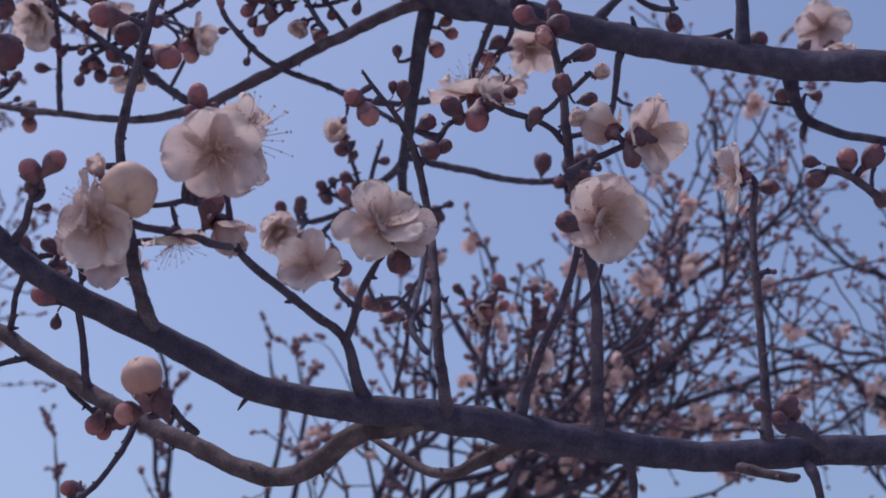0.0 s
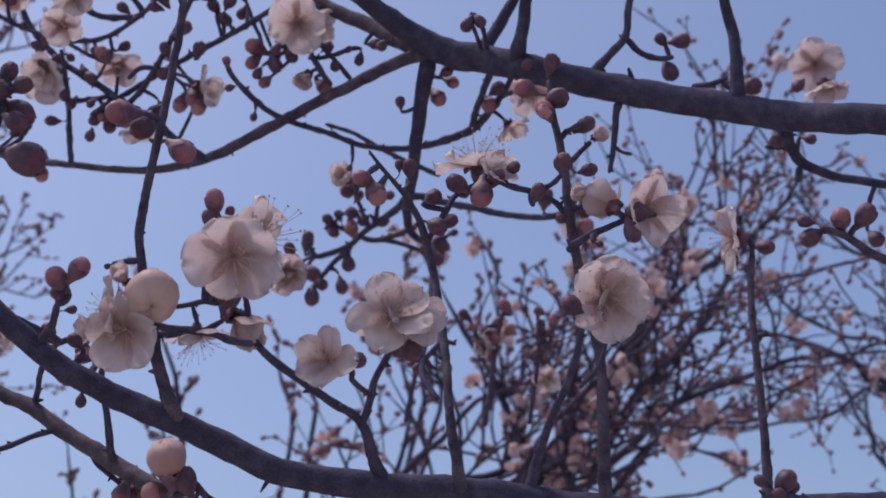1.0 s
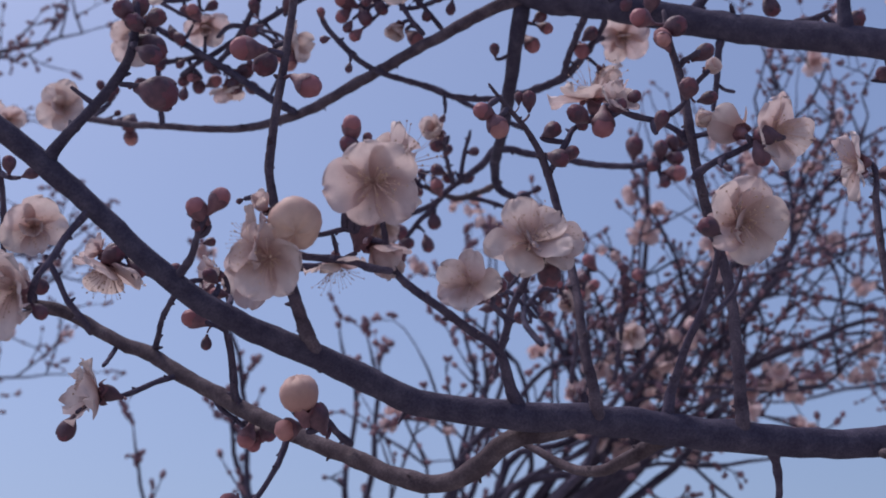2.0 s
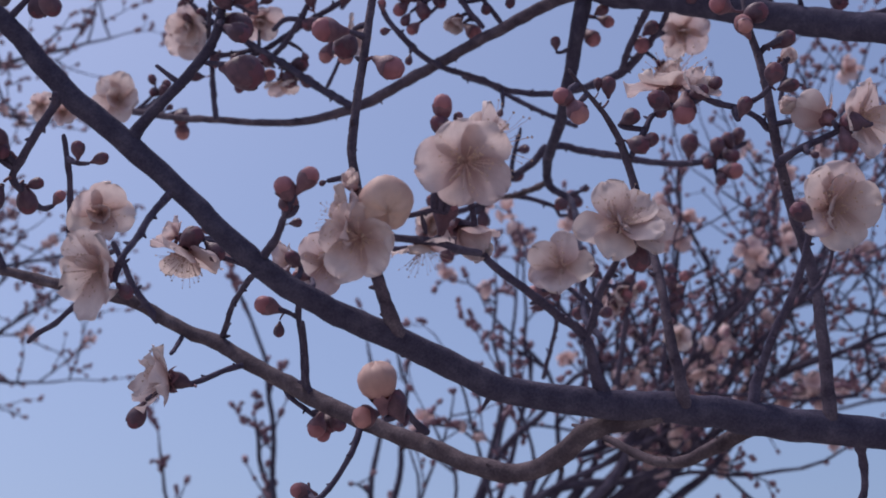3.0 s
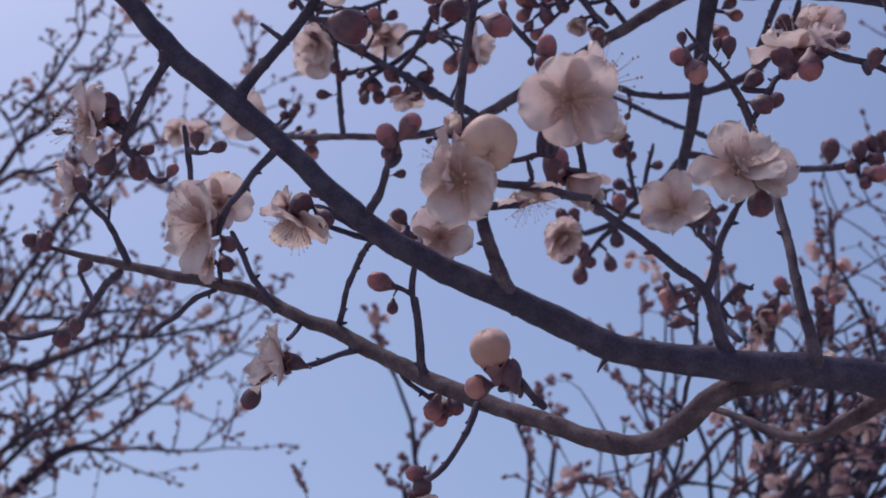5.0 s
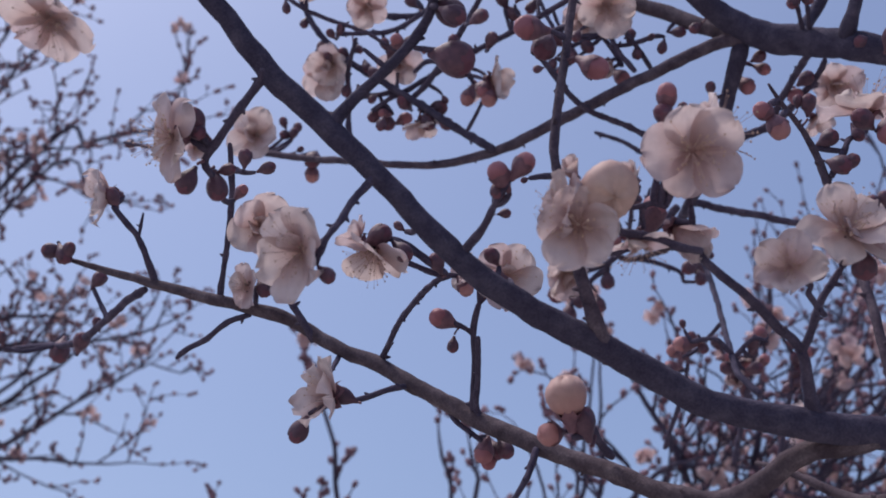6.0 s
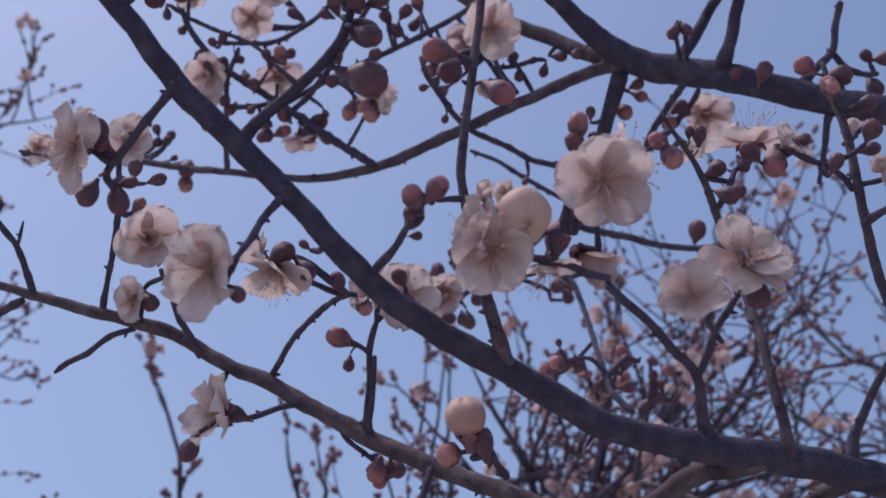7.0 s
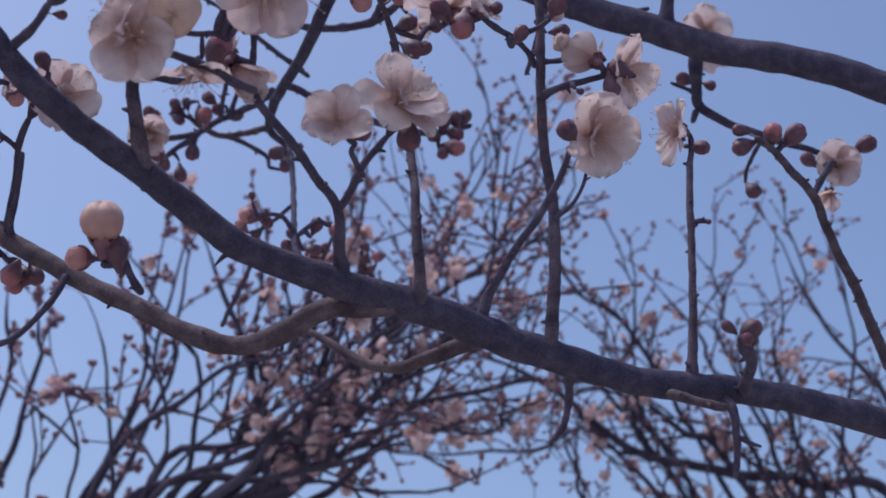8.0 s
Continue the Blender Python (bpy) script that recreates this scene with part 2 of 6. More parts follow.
limb("bough", old, [(0.285, 0.436, 1.61, 0.0079), (0.42, 0.52, 1.57, 0.01), (0.6, 0.62, 1.47, 0.015), (0.8, 0.75, 1.28, 0.022), (0.96, 0.86, 1.08, 0.03)])
limb("bough", old, [(0.2348, 0.414, 1.7613, 0.007), (0.32, 0.45, 1.765, 0.0095), (0.46, 0.55, 1.745, 0.013), (0.72, 0.72, 1.62, 0.019), (0.88, 0.83, 1.4, 0.025), (0.97, 0.89, 1.22, 0.03)])

limb("bough", old, [(-0.2411, 0.2812, 1.7695, 0.0028), (-0.1996, 0.3066, 1.7222, 0.0031), (-0.1828, 0.317, 1.7048, 0.0036), (-0.1664, 0.3254, 1.6918, 0.0036), (-0.1496, 0.3316, 1.6761, 0.0033), (-0.1353, 0.3383, 1.6628, 0.0035), (-0.1185, 0.3467, 1.6507, 0.0038), (-0.0901, 0.3591, 1.6393, 0.0042), (-0.0618, 0.3689, 1.6267, 0.0043), (-0.0522, 0.3721, 1.6241, 0.0044), (-0.025, 0.3777, 1.6208, 0.0048), (0.0032, 0.3851, 1.62, 0.0052), (0.0343, 0.3942, 1.6169, 0.0056), (0.0667, 0.4014, 1.614, 0.0052), (0.0897, 0.4069, 1.6137, 0.005), (0.1126, 0.4102, 1.6158, 0.0052), (0.1479, 0.4137, 1.6179, 0.005), (0.2015, 0.4215, 1.6152, 0.0058), (0.2848, 0.4361, 1.6096, 0.007)], "thick dark bough with rough bark")
limb("branch", light, [(-0.005092, 0.3825, 1.6182, 0.0035), (-0.01733, 0.3846, 1.617, 0.0036), (-0.02916, 0.3879, 1.6148, 0.0035), (-0.03929, 0.3944, 1.6084, 0.0033), (-0.05193, 0.4023, 1.605, 0.0032), (-0.06894, 0.4108, 1.6109, 0.0032), (-0.08595, 0.4183, 1.6207, 0.0031), (-0.101, 0.4262, 1.629, 0.0031), (-0.1149, 0.4325, 1.637, 0.0032), (-0.1308, 0.4401, 1.6473, 0.0032), (-0.1498, 0.4449, 1.6597, 0.0031), (-0.1672, 0.4513, 1.6724, 0.0029), (-0.1865, 0.4563, 1.683, 0.0027), (-0.2049, 0.4563, 1.6942, 0.0026), (-0.222, 0.4553, 1.6992, 0.0024), (-0.2405, 0.4564, 1.7049, 0.0023), (-0.2601, 0.4588, 1.7113, 0.002), (-0.2805, 0.4607, 1.7181, 0.0016), (-0.3024, 0.462, 1.7253, 0.0009)], "paler grey-brown branch")
limb("branch", light, [(0.0295, 0.3974, 1.6182, 0.0031), (0.0201, 0.4035, 1.6154, 0.0027), (0.0121, 0.4096, 1.6122, 0.0023), (0.0048, 0.4161, 1.6103, 0.002), (-0.0032, 0.4227, 1.6124, 0.0018), (-0.011, 0.4289, 1.6175, 0.0016), (-0.0182, 0.4347, 1.6238, 0.0014), (-0.0246, 0.4414, 1.6294, 0.0011), (-0.0308, 0.4488, 1.6339, 0.0008)])
limb("shoot", shoot, [(-0.0858, 0.3621, 1.6352, 0.0029), (-0.0891, 0.3563, 1.6412, 0.0025), (-0.0912, 0.3529, 1.6471, 0.0022), (-0.0941, 0.35, 1.6563, 0.002), (-0.0972, 0.3476, 1.6707, 0.0017), (-0.1005, 0.3456, 1.6884, 0.0015), (-0.1015, 0.3438, 1.7038, 0.0015), (-0.0963, 0.3431, 1.7463, 0.0014), (-0.0943, 0.3421, 1.7625, 0.0014), (-0.0921, 0.3399, 1.7808, 0.0014), (-0.0904, 0.3378, 1.8051, 0.0011)], "upright young shoot")
limb("twig", dark, [(-0.02393, 0.3776, 1.623, 0.0028), (-0.02676, 0.3714, 1.6289, 0.0019), (-0.02979, 0.3615, 1.6381, 0.0015), (-0.0382, 0.353, 1.6422, 0.0014), (-0.0467, 0.3434, 1.6462, 0.0013), (-0.0557, 0.3384, 1.6521, 0.0013), (-0.0617, 0.3364, 1.6589, 0.0012), (-0.0632, 0.3296, 1.6686, 0.001)])
limb("twig", dark, [(-0.0296, 0.3619, 1.6374, 0.0013), (-0.0269, 0.3571, 1.6429, 0.0012), (-0.0247, 0.3519, 1.6492, 0.0012), (-0.022, 0.3479, 1.653, 0.0011), (-0.0191, 0.345, 1.6569, 0.0009)])
limb("twig", dark, [(-0.0252, 0.3463, 1.6422, 0.001), (-0.0282, 0.3425, 1.6433, 0.0009), (-0.0311, 0.3383, 1.6452, 0.0009), (-0.0303, 0.3366, 1.6466, 0.0008)])
limb("twig", dark, [(-0.0608, 0.3297, 1.6543, 0.0012), (-0.0674, 0.3291, 1.6555, 0.0011), (-0.074, 0.3272, 1.6573, 0.0012), (-0.0866, 0.3245, 1.6583, 0.0011), (-0.0897, 0.322, 1.6589, 0.0011)])
limb("twig", dark, [(-0.0711, 0.3235, 1.6651, 0.0009), (-0.0746, 0.3222, 1.6655, 0.0008), (-0.0795, 0.3227, 1.6646, 0.0008), (-0.0846, 0.3219, 1.6639, 0.0008)])
limb("twig", dark, [(-0.0782, 0.3227, 1.6646, 0.0006), (-0.0772, 0.3269, 1.6602, 0.0007)])
limb("twig", dark, [(-0.1301, 0.3409, 1.6584, 0.0017), (-0.1271, 0.338, 1.6617, 0.0014), (-0.124, 0.3338, 1.6633, 0.0012), (-0.1213, 0.3277, 1.6641, 0.001), (-0.1192, 0.3232, 1.666, 0.0011)])
limb("twig", dark, [(-0.1872, 0.3148, 1.7082, 0.0016), (-0.1901, 0.3159, 1.704, 0.0012), (-0.195, 0.3194, 1.6996, 0.0013), (-0.2005, 0.3244, 1.6946, 0.0012), (-0.2054, 0.3296, 1.6912, 0.0012), (-0.2086, 0.3344, 1.6886, 0.0012), (-0.2061, 0.3393, 1.686, 0.001)])
limb("branch", old, [(-0.1675, 0.3242, 1.6944, 0.0024), (-0.1658, 0.3223, 1.6979, 0.002), (-0.1598, 0.3196, 1.7031, 0.0017), (-0.152, 0.3156, 1.7086, 0.0016), (-0.1442, 0.3117, 1.7159, 0.0016), (-0.1387, 0.3073, 1.7221, 0.0015), (-0.1361, 0.3023, 1.729, 0.0012), (-0.1352, 0.299, 1.7349, 0.0009)])
limb("twig", dark, [(-0.1583, 0.3123, 1.7142, 0.0007), (-0.1502, 0.3158, 1.7083, 0.0009)])
limb("twig", dark, [(-0.1544, 0.3288, 1.6808, 0.0016), (-0.1576, 0.3282, 1.6757, 0.0012), (-0.1608, 0.3252, 1.6685, 0.0011), (-0.1633, 0.3225, 1.6609, 0.001), (-0.1663, 0.3197, 1.6534, 0.0008)])
limb("twig", dark, [(-0.1433, 0.3126, 1.7144, 0.0009), (-0.1356, 0.3132, 1.7137, 0.0009), (-0.1301, 0.3122, 1.7137, 0.0009)])
limb("twig", dark, [(-0.262, 0.4598, 1.7127, 0.0016), (-0.2661, 0.4442, 1.724, 0.0012), (-0.2696, 0.4379, 1.7277, 0.0012), (-0.2747, 0.4326, 1.7329, 0.0012)])
limb("twig", dark, [(-0.2669, 0.4449, 1.7237, 0.0008), (-0.2653, 0.4413, 1.7282, 0.0006), (-0.2641, 0.4385, 1.7332, 0.0005)])
limb("twig", dark, [(-0.2667, 0.4619, 1.711, 0.0016), (-0.2774, 0.4727, 1.7111, 0.0017), (-0.2907, 0.4899, 1.7117, 0.0016), (-0.3073, 0.5114, 1.7135, 0.0017), (-0.3241, 0.5313, 1.7179, 0.0015), (-0.3443, 0.5492, 1.7259, 0.0013), (-0.371, 0.568, 1.732, 0.0011)])
limb("twig", dark, [(-0.2912, 0.4902, 1.7111, 0.0012), (-0.2957, 0.4917, 1.7185, 0.001), (-0.3005, 0.4901, 1.7273, 0.0009)])
limb("twig", dark, [(-0.234, 0.4573, 1.7037, 0.0015), (-0.2319, 0.4499, 1.7132, 0.0011), (-0.2288, 0.4397, 1.7233, 0.0012), (-0.2267, 0.4311, 1.734, 0.0012), (-0.2261, 0.4209, 1.7461, 0.0011), (-0.2261, 0.416, 1.7508, 0.0009)])
limb("twig", dark, [(-0.1947, 0.4573, 1.6855, 0.0015), (-0.1979, 0.4512, 1.6904, 0.0013), (-0.2028, 0.4454, 1.6977, 0.0012), (-0.206, 0.4403, 1.7058, 0.0012), (-0.2096, 0.4378, 1.7127, 0.0011)])
limb("twig", dark, [(-0.1684, 0.4553, 1.6733, 0.0015), (-0.1638, 0.4448, 1.6771, 0.0011), (-0.157, 0.4258, 1.6795, 0.0011), (-0.149, 0.4086, 1.6798, 0.0011), (-0.1429, 0.3948, 1.6781, 0.001), (-0.1374, 0.3855, 1.6767, 0.0009)])
limb("twig", dark, [(-0.1305, 0.4412, 1.6469, 0.0016), (-0.1305, 0.4323, 1.654, 0.0011), (-0.1296, 0.4238, 1.6607, 0.0011), (-0.1298, 0.4146, 1.6682, 0.001), (-0.1288, 0.4093, 1.6735, 0.0012), (-0.1276, 0.4065, 1.6766, 0.001)])
limb("twig", dark, [(-0.1296, 0.4146, 1.6682, 0.0009), (-0.1328, 0.4115, 1.6694, 0.0008), (-0.1368, 0.4086, 1.6703, 0.0009)])
limb("twig", dark, [(-0.1554, 0.4456, 1.6618, 0.0012), (-0.1627, 0.4392, 1.6574, 0.0011), (-0.1699, 0.4344, 1.6523, 0.0011), (-0.1762, 0.4297, 1.6492, 0.001)])
limb("twig", dark, [(-0.184, 0.4571, 1.6791, 0.001), (-0.1845, 0.4503, 1.672, 0.0009), (-0.1846, 0.4438, 1.6669, 0.0008)])
limb("twig", dark, [(-0.2204, 0.456, 1.6964, 0.0011), (-0.2292, 0.457, 1.6939, 0.0011), (-0.2381, 0.4606, 1.6882, 0.0011), (-0.246, 0.4628, 1.6847, 0.0012), (-0.2508, 0.4654, 1.6819, 0.0008)])
limb("twig", dark, [(-0.1405, 0.4429, 1.6542, 0.0011), (-0.1378, 0.4441, 1.6482, 0.001), (-0.1314, 0.4438, 1.6427, 0.0009), (-0.1271, 0.443, 1.6389, 0.0009)])
limb("twig", dark, [(-0.1081, 0.4263, 1.6307, 0.0014), (-0.1095, 0.4255, 1.6245, 0.0011), (-0.1131, 0.424, 1.6163, 0.001), (-0.1182, 0.4235, 1.6083, 0.001), (-0.1231, 0.4223, 1.6031, 0.001), (-0.1288, 0.4413, 1.6097, 0.0008)])
limb("twig", dark, [(-0.08319, 0.4138, 1.6233, 0.0013), (-0.08757, 0.4061, 1.626, 0.0012), (-0.09054, 0.4008, 1.6292, 0.0011)])
limb("twig", dark, [(-0.1244, 0.4379, 1.6448, 0.0015), (-0.1293, 0.4365, 1.6484, 0.0012), (-0.1285, 0.4236, 1.6572, 0.001), (-0.1281, 0.4115, 1.6658, 0.001)])
limb("twig", dark, [(0.061, 0.4035, 1.6125, 0.002), (0.0635, 0.41, 1.6095, 0.0015), (0.0645, 0.4135, 1.6035, 0.0013), (0.0645, 0.418, 1.5975, 0.0012), (0.0607, 0.421, 1.592, 0.0009)])
limb("twig", dark, [(0.1222, 0.4085, 1.6122, 0.0021), (0.1232, 0.4045, 1.6065, 0.0017), (0.1247, 0.407, 1.599, 0.0013), (0.126, 0.4095, 1.592, 0.0011), (0.1262, 0.412, 1.585, 0.0009)])
limb("twig", dark, [(0.1249, 0.4072, 1.5985, 0.0009), (0.1285, 0.406, 1.5962, 0.0008), (0.133, 0.405, 1.595, 0.0005)])
limb("twig", light, [(0.0975, 0.403, 1.6092, 0.0018), (0.104, 0.3975, 1.6058, 0.0016), (0.1115, 0.393, 1.603, 0.0016), (0.1145, 0.393, 1.6035, 0.0011)], "short pale broken stub")
limb("shoot", shoot, [(0.001808, 0.3803, 1.6195, 0.0024), (0.000505, 0.3777, 1.6287, 0.0019), (-0.001378, 0.3775, 1.6476, 0.0016), (-0.0025, 0.3833, 1.6715, 0.0015), (-0.0051, 0.3902, 1.6958, 0.0014), (-0.0088, 0.389, 1.716, 0.0015), (-0.0124, 0.3855, 1.7245, 0.0012), (-0.0171, 0.3809, 1.7305, 0.001), (-0.0235, 0.3755, 1.7368, 0.0008), (-0.0281, 0.3713, 1.7421, 0.0005)], "upright young shoot")
limb("twig", dark, [(-0.0067, 0.3883, 1.7152, 0.0012), (-0.0008, 0.3910, 1.7270, 0.0011), (0.0022, 0.3938, 1.7334, 0.001), (0.0063, 0.3976, 1.7381, 0.001)])
limb("twig", dark, [(-0.0233, 0.676, 1.8747, 0.0026), (-0.0319, 0.6842, 1.8685, 0.0024), (-0.0422, 0.6962, 1.8664, 0.0021), (-0.0524, 0.7076, 1.8654, 0.002), (-0.0607, 0.7108, 1.8582, 0.002), (-0.0686, 0.7126, 1.8544, 0.0018), (-0.0777, 0.7139, 1.8515, 0.0019), (-0.0845, 0.7144, 1.8505, 0.0017), (-0.0884, 0.7125, 1.8548, 0.0015), (-0.0902, 0.71, 1.8604, 0.0015)])
limb("twig", dark, [(-0.0458, 0.6972, 1.8641, 0.0015), (-0.0443, 0.6929, 1.8739, 0.0015), (-0.0421, 0.6892, 1.8819, 0.0013), (-0.0392, 0.6859, 1.8894, 0.0013), (-0.0381, 0.6842, 1.8933, 0.0008)])
limb("twig", dark, [(-0.0622, 0.7117, 1.8563, 0.0018), (-0.0687, 0.7144, 1.8504, 0.0019), (-0.0752, 0.7167, 1.8452, 0.0017), (-0.086, 0.722, 1.8335, 0.0015), (-0.0886, 0.7252, 1.8263, 0.0014)])
limb("shoot", shoot, [(0.0506, 0.3965, 1.6145, 0.0028), (0.0508, 0.3932, 1.6215, 0.0023), (0.0519, 0.3925, 1.6446, 0.002), (0.0528, 0.397, 1.6728, 0.0019), (0.0492, 0.396, 1.6938, 0.0018), (0.0455, 0.39, 1.7138, 0.0018), (0.0432, 0.3855, 1.7433, 0.0016), (0.0405, 0.386, 1.7647, 0.0013), (0.0398, 0.3865, 1.779, 0.0009)], "upright young shoot")
limb("twig", dark, [(0.0432, 0.3858, 1.7072, 0.0015), (0.0471, 0.3799, 1.7085, 0.0013), (0.0599, 0.3722, 1.7115, 0.0011), (0.0635, 0.3697, 1.7122, 0.0012)])
limb("twig", dark, [(0.0434, 0.3906, 1.7241, 0.0012), (0.0390, 0.3868, 1.7276, 0.001), (0.0317, 0.3828, 1.7295, 0.0011), (0.0247, 0.3802, 1.7303, 0.0011), (0.0186, 0.3776, 1.7314, 0.001)])
limb("twig", dark, [(0.0433, 0.3900, 1.7438, 0.0011), (0.0460, 0.3911, 1.7458, 0.001), (0.0506, 0.3939, 1.7512, 0.001), (0.0545, 0.3906, 1.7539, 0.001)])
limb("twig", dark, [(0.0433, 0.3897, 1.7546, 0.001), (0.0454, 0.3859, 1.7561, 0.001), (0.0491, 0.3763, 1.7537, 0.0009)])
limb("twig", dark, [(0.0229, 0.3916, 1.6170, 0.0024), (0.0260, 0.3908, 1.6237, 0.0021), (0.0280, 0.3888, 1.6311, 0.0016), (0.0324, 0.3788, 1.6419, 0.0013), (0.0372, 0.3699, 1.6501, 0.0013), (0.0405, 0.3625, 1.6586, 0.0012), (0.0426, 0.3571, 1.6658, 0.001), (0.0424, 0.3532, 1.6690, 0.001)])
limb("twig", dark, [(0.0416, 0.3643, 1.6488, 0.0008), (0.0473, 0.3643, 1.6549, 0.0007), (0.0504, 0.3622, 1.6616, 0.0006), (0.0515, 0.3609, 1.6684, 0.0005)])
limb("shoot", shoot, [(0.1098, 0.4085, 1.6165, 0.0028), (0.1102, 0.4082, 1.6265, 0.0018), (0.111, 0.4075, 1.645, 0.0015), (0.1115, 0.4072, 1.668, 0.0014), (0.1117, 0.4074, 1.685, 0.0014), (0.1135, 0.4095, 1.704, 0.0013), (0.1168, 0.4135, 1.7175, 0.001)], "slender upright shoot")
limb("twig", dark, [(0.1115, 0.4072, 1.68, 0.0009), (0.1146, 0.4052, 1.6801, 0.0008), (0.1172, 0.4037, 1.6796, 0.0008)])
limb("twig", dark, [(0.1305, 0.4095, 1.6155, 0.0026), (0.1205, 0.389, 1.6135, 0.0019), (0.111, 0.3685, 1.6105, 0.0018), (0.1005, 0.3535, 1.6085, 0.0022), (0.0965, 0.3485, 1.6095, 0.0014)])
limb("bough", old, [(-0.0608, 0.4744, 1.9018, 0.0041), (-0.0456, 0.4838, 1.8937, 0.0044), (-0.0332, 0.4934, 1.8883, 0.0048), (-0.0216, 0.5018, 1.8828, 0.0056), (-0.0084, 0.5071, 1.8754, 0.0067), (0.0047, 0.5073, 1.8689, 0.0073), (0.0184, 0.5041, 1.8642, 0.0073), (0.03165, 0.4954, 1.8551, 0.007), (0.0446, 0.4868, 1.8456, 0.0067), (0.0706, 0.4841, 1.8359, 0.0067), (0.09521, 0.4783, 1.8256, 0.0068), (0.1188, 0.4673, 1.8137, 0.0067), (0.1474, 0.4563, 1.8009, 0.0067), (0.1616, 0.4491, 1.7947, 0.0066), (0.1698, 0.44, 1.7893, 0.0066), (0.1964, 0.4276, 1.7792, 0.0067), (0.2348, 0.414, 1.7613, 0.007)], "thick dark bough forking into thinner branches")
limb("branch", light, [(-0.0942, 0.5452, 1.9517, 0.0031), (-0.0676, 0.5362, 1.9227, 0.0037), (-0.0425, 0.5285, 1.9033, 0.0039), (-0.0243, 0.5196, 1.8863, 0.004), (-0.0111, 0.5094, 1.8724, 0.0043)], "paler grey-brown branch")
limb("branch", shoot, [(-0.0055, 0.5098, 1.8715, 0.0037), (-0.0163, 0.5125, 1.8708, 0.0034), (-0.0255, 0.5163, 1.8695, 0.0031), (-0.0391, 0.522, 1.866, 0.003), (-0.0541, 0.5288, 1.8619, 0.0029), (-0.0695, 0.537, 1.8585, 0.0028), (-0.1037, 0.5543, 1.85, 0.0028), (-0.1203, 0.5633, 1.8466, 0.0027), (-0.1362, 0.5713, 1.8453, 0.0024), (-0.1542, 0.5801, 1.8464, 0.0022), (-0.1724, 0.5855, 1.8485, 0.002), (-0.1932, 0.5892, 1.8525, 0.0019), (-0.2117, 0.5942, 1.8576, 0.0019), (-0.2353, 0.6049, 1.8663, 0.0019), (-0.2602, 0.6164, 1.8774, 0.0019), (-0.2854, 0.6274, 1.8895, 0.0017)], "long slender side branch")
limb("branch", old, [(-0.0078, 0.5129, 1.8695, 0.0048), (-0.0102, 0.5201, 1.8607, 0.0039), (-0.013, 0.5346, 1.8527, 0.0036), (-0.0158, 0.5549, 1.844, 0.0034), (-0.0192, 0.5933, 1.8436, 0.0031), (-0.0238, 0.6495, 1.8527, 0.003), (-0.0234, 0.6774, 1.8514, 0.0025), (-0.0198, 0.6842, 1.8486, 0.0024), (-0.0102, 0.6833, 1.8414, 0.0019), (-0.0091, 0.666, 1.8211, 0.0017), (-0.0101, 0.6439, 1.7991, 0.0016), (-0.0117, 0.6122, 1.7635, 0.0015), (-0.0143, 0.5818, 1.7357, 0.0015), (-0.0141, 0.5681, 1.7194, 0.0016), (-0.0069, 0.5588, 1.7056, 0.0017)], "branch dropping from the bough above")
limb("twig", dark, [(0.0700, 0.6345, 1.8395, 0.0014), (0.0700, 0.6335, 1.8320, 0.0012), (0.0715, 0.6320, 1.8255, 0.0012)])
limb("twig", dark, [(-0.0227, 0.6288, 1.85, 0.0023), (-0.0148, 0.6366, 1.8534, 0.0022), (-0.0002, 0.6364, 1.8487, 0.0021), (0.0174, 0.6353, 1.8441, 0.0021), (0.0366, 0.6354, 1.8394, 0.0019), (0.055, 0.6299, 1.8349, 0.0019), (0.0689, 0.6343, 1.8393, 0.0021), (0.0816, 0.6384, 1.8469, 0.0017), (0.0908, 0.6408, 1.8525, 0.0016)])
limb("twig", dark, [(-0.1085, 0.497, 1.8632, 0.0011), (-0.1048, 0.505, 1.8576, 0.0013), (-0.0979, 0.513, 1.8518, 0.0015), (-0.0889, 0.53, 1.8506, 0.0015), (-0.0791, 0.5452, 1.8533, 0.0016), (-0.0624, 0.5563, 1.8529, 0.0015), (-0.0452, 0.568, 1.8513, 0.0015), (-0.024, 0.5734, 1.8515, 0.0017), (-0.0024, 0.5764, 1.8571, 0.002), (0.0147, 0.5693, 1.8607, 0.0022), (0.0252, 0.5518, 1.8633, 0.0019), (0.0325, 0.539, 1.8675, 0.0016), (0.0351, 0.5268, 1.8703, 0.0014)])
limb("twig", dark, [(0.0138, 0.5697, 1.8599, 0.0018), (0.0177, 0.5511, 1.8648, 0.0018), (0.02176, 0.5285, 1.8649, 0.0017), (0.02624, 0.5055, 1.8637, 0.0019)])
limb("twig", dark, [(-0.2098, 0.5931, 1.8561, 0.0016), (-0.2112, 0.5884, 1.8716, 0.0015), (-0.2117, 0.583, 1.8886, 0.0015), (-0.2105, 0.5682, 1.8998, 0.0013), (-0.2003, 0.5285, 1.8905, 0.0011)])
limb("twig", dark, [(-0.1795, 0.5762, 1.8818, 0.0015), (-0.1686, 0.5682, 1.8876, 0.0016), (-0.1578, 0.5583, 1.8975, 0.0016), (-0.1486, 0.5485, 1.9073, 0.0016), (-0.1337, 0.5303, 1.9235, 0.0015)])
limb("twig", dark, [(-0.2116, 0.5808, 1.891, 0.0014), (-0.1973, 0.5806, 1.8915, 0.0015), (-0.1845, 0.5795, 1.8941, 0.0014)])
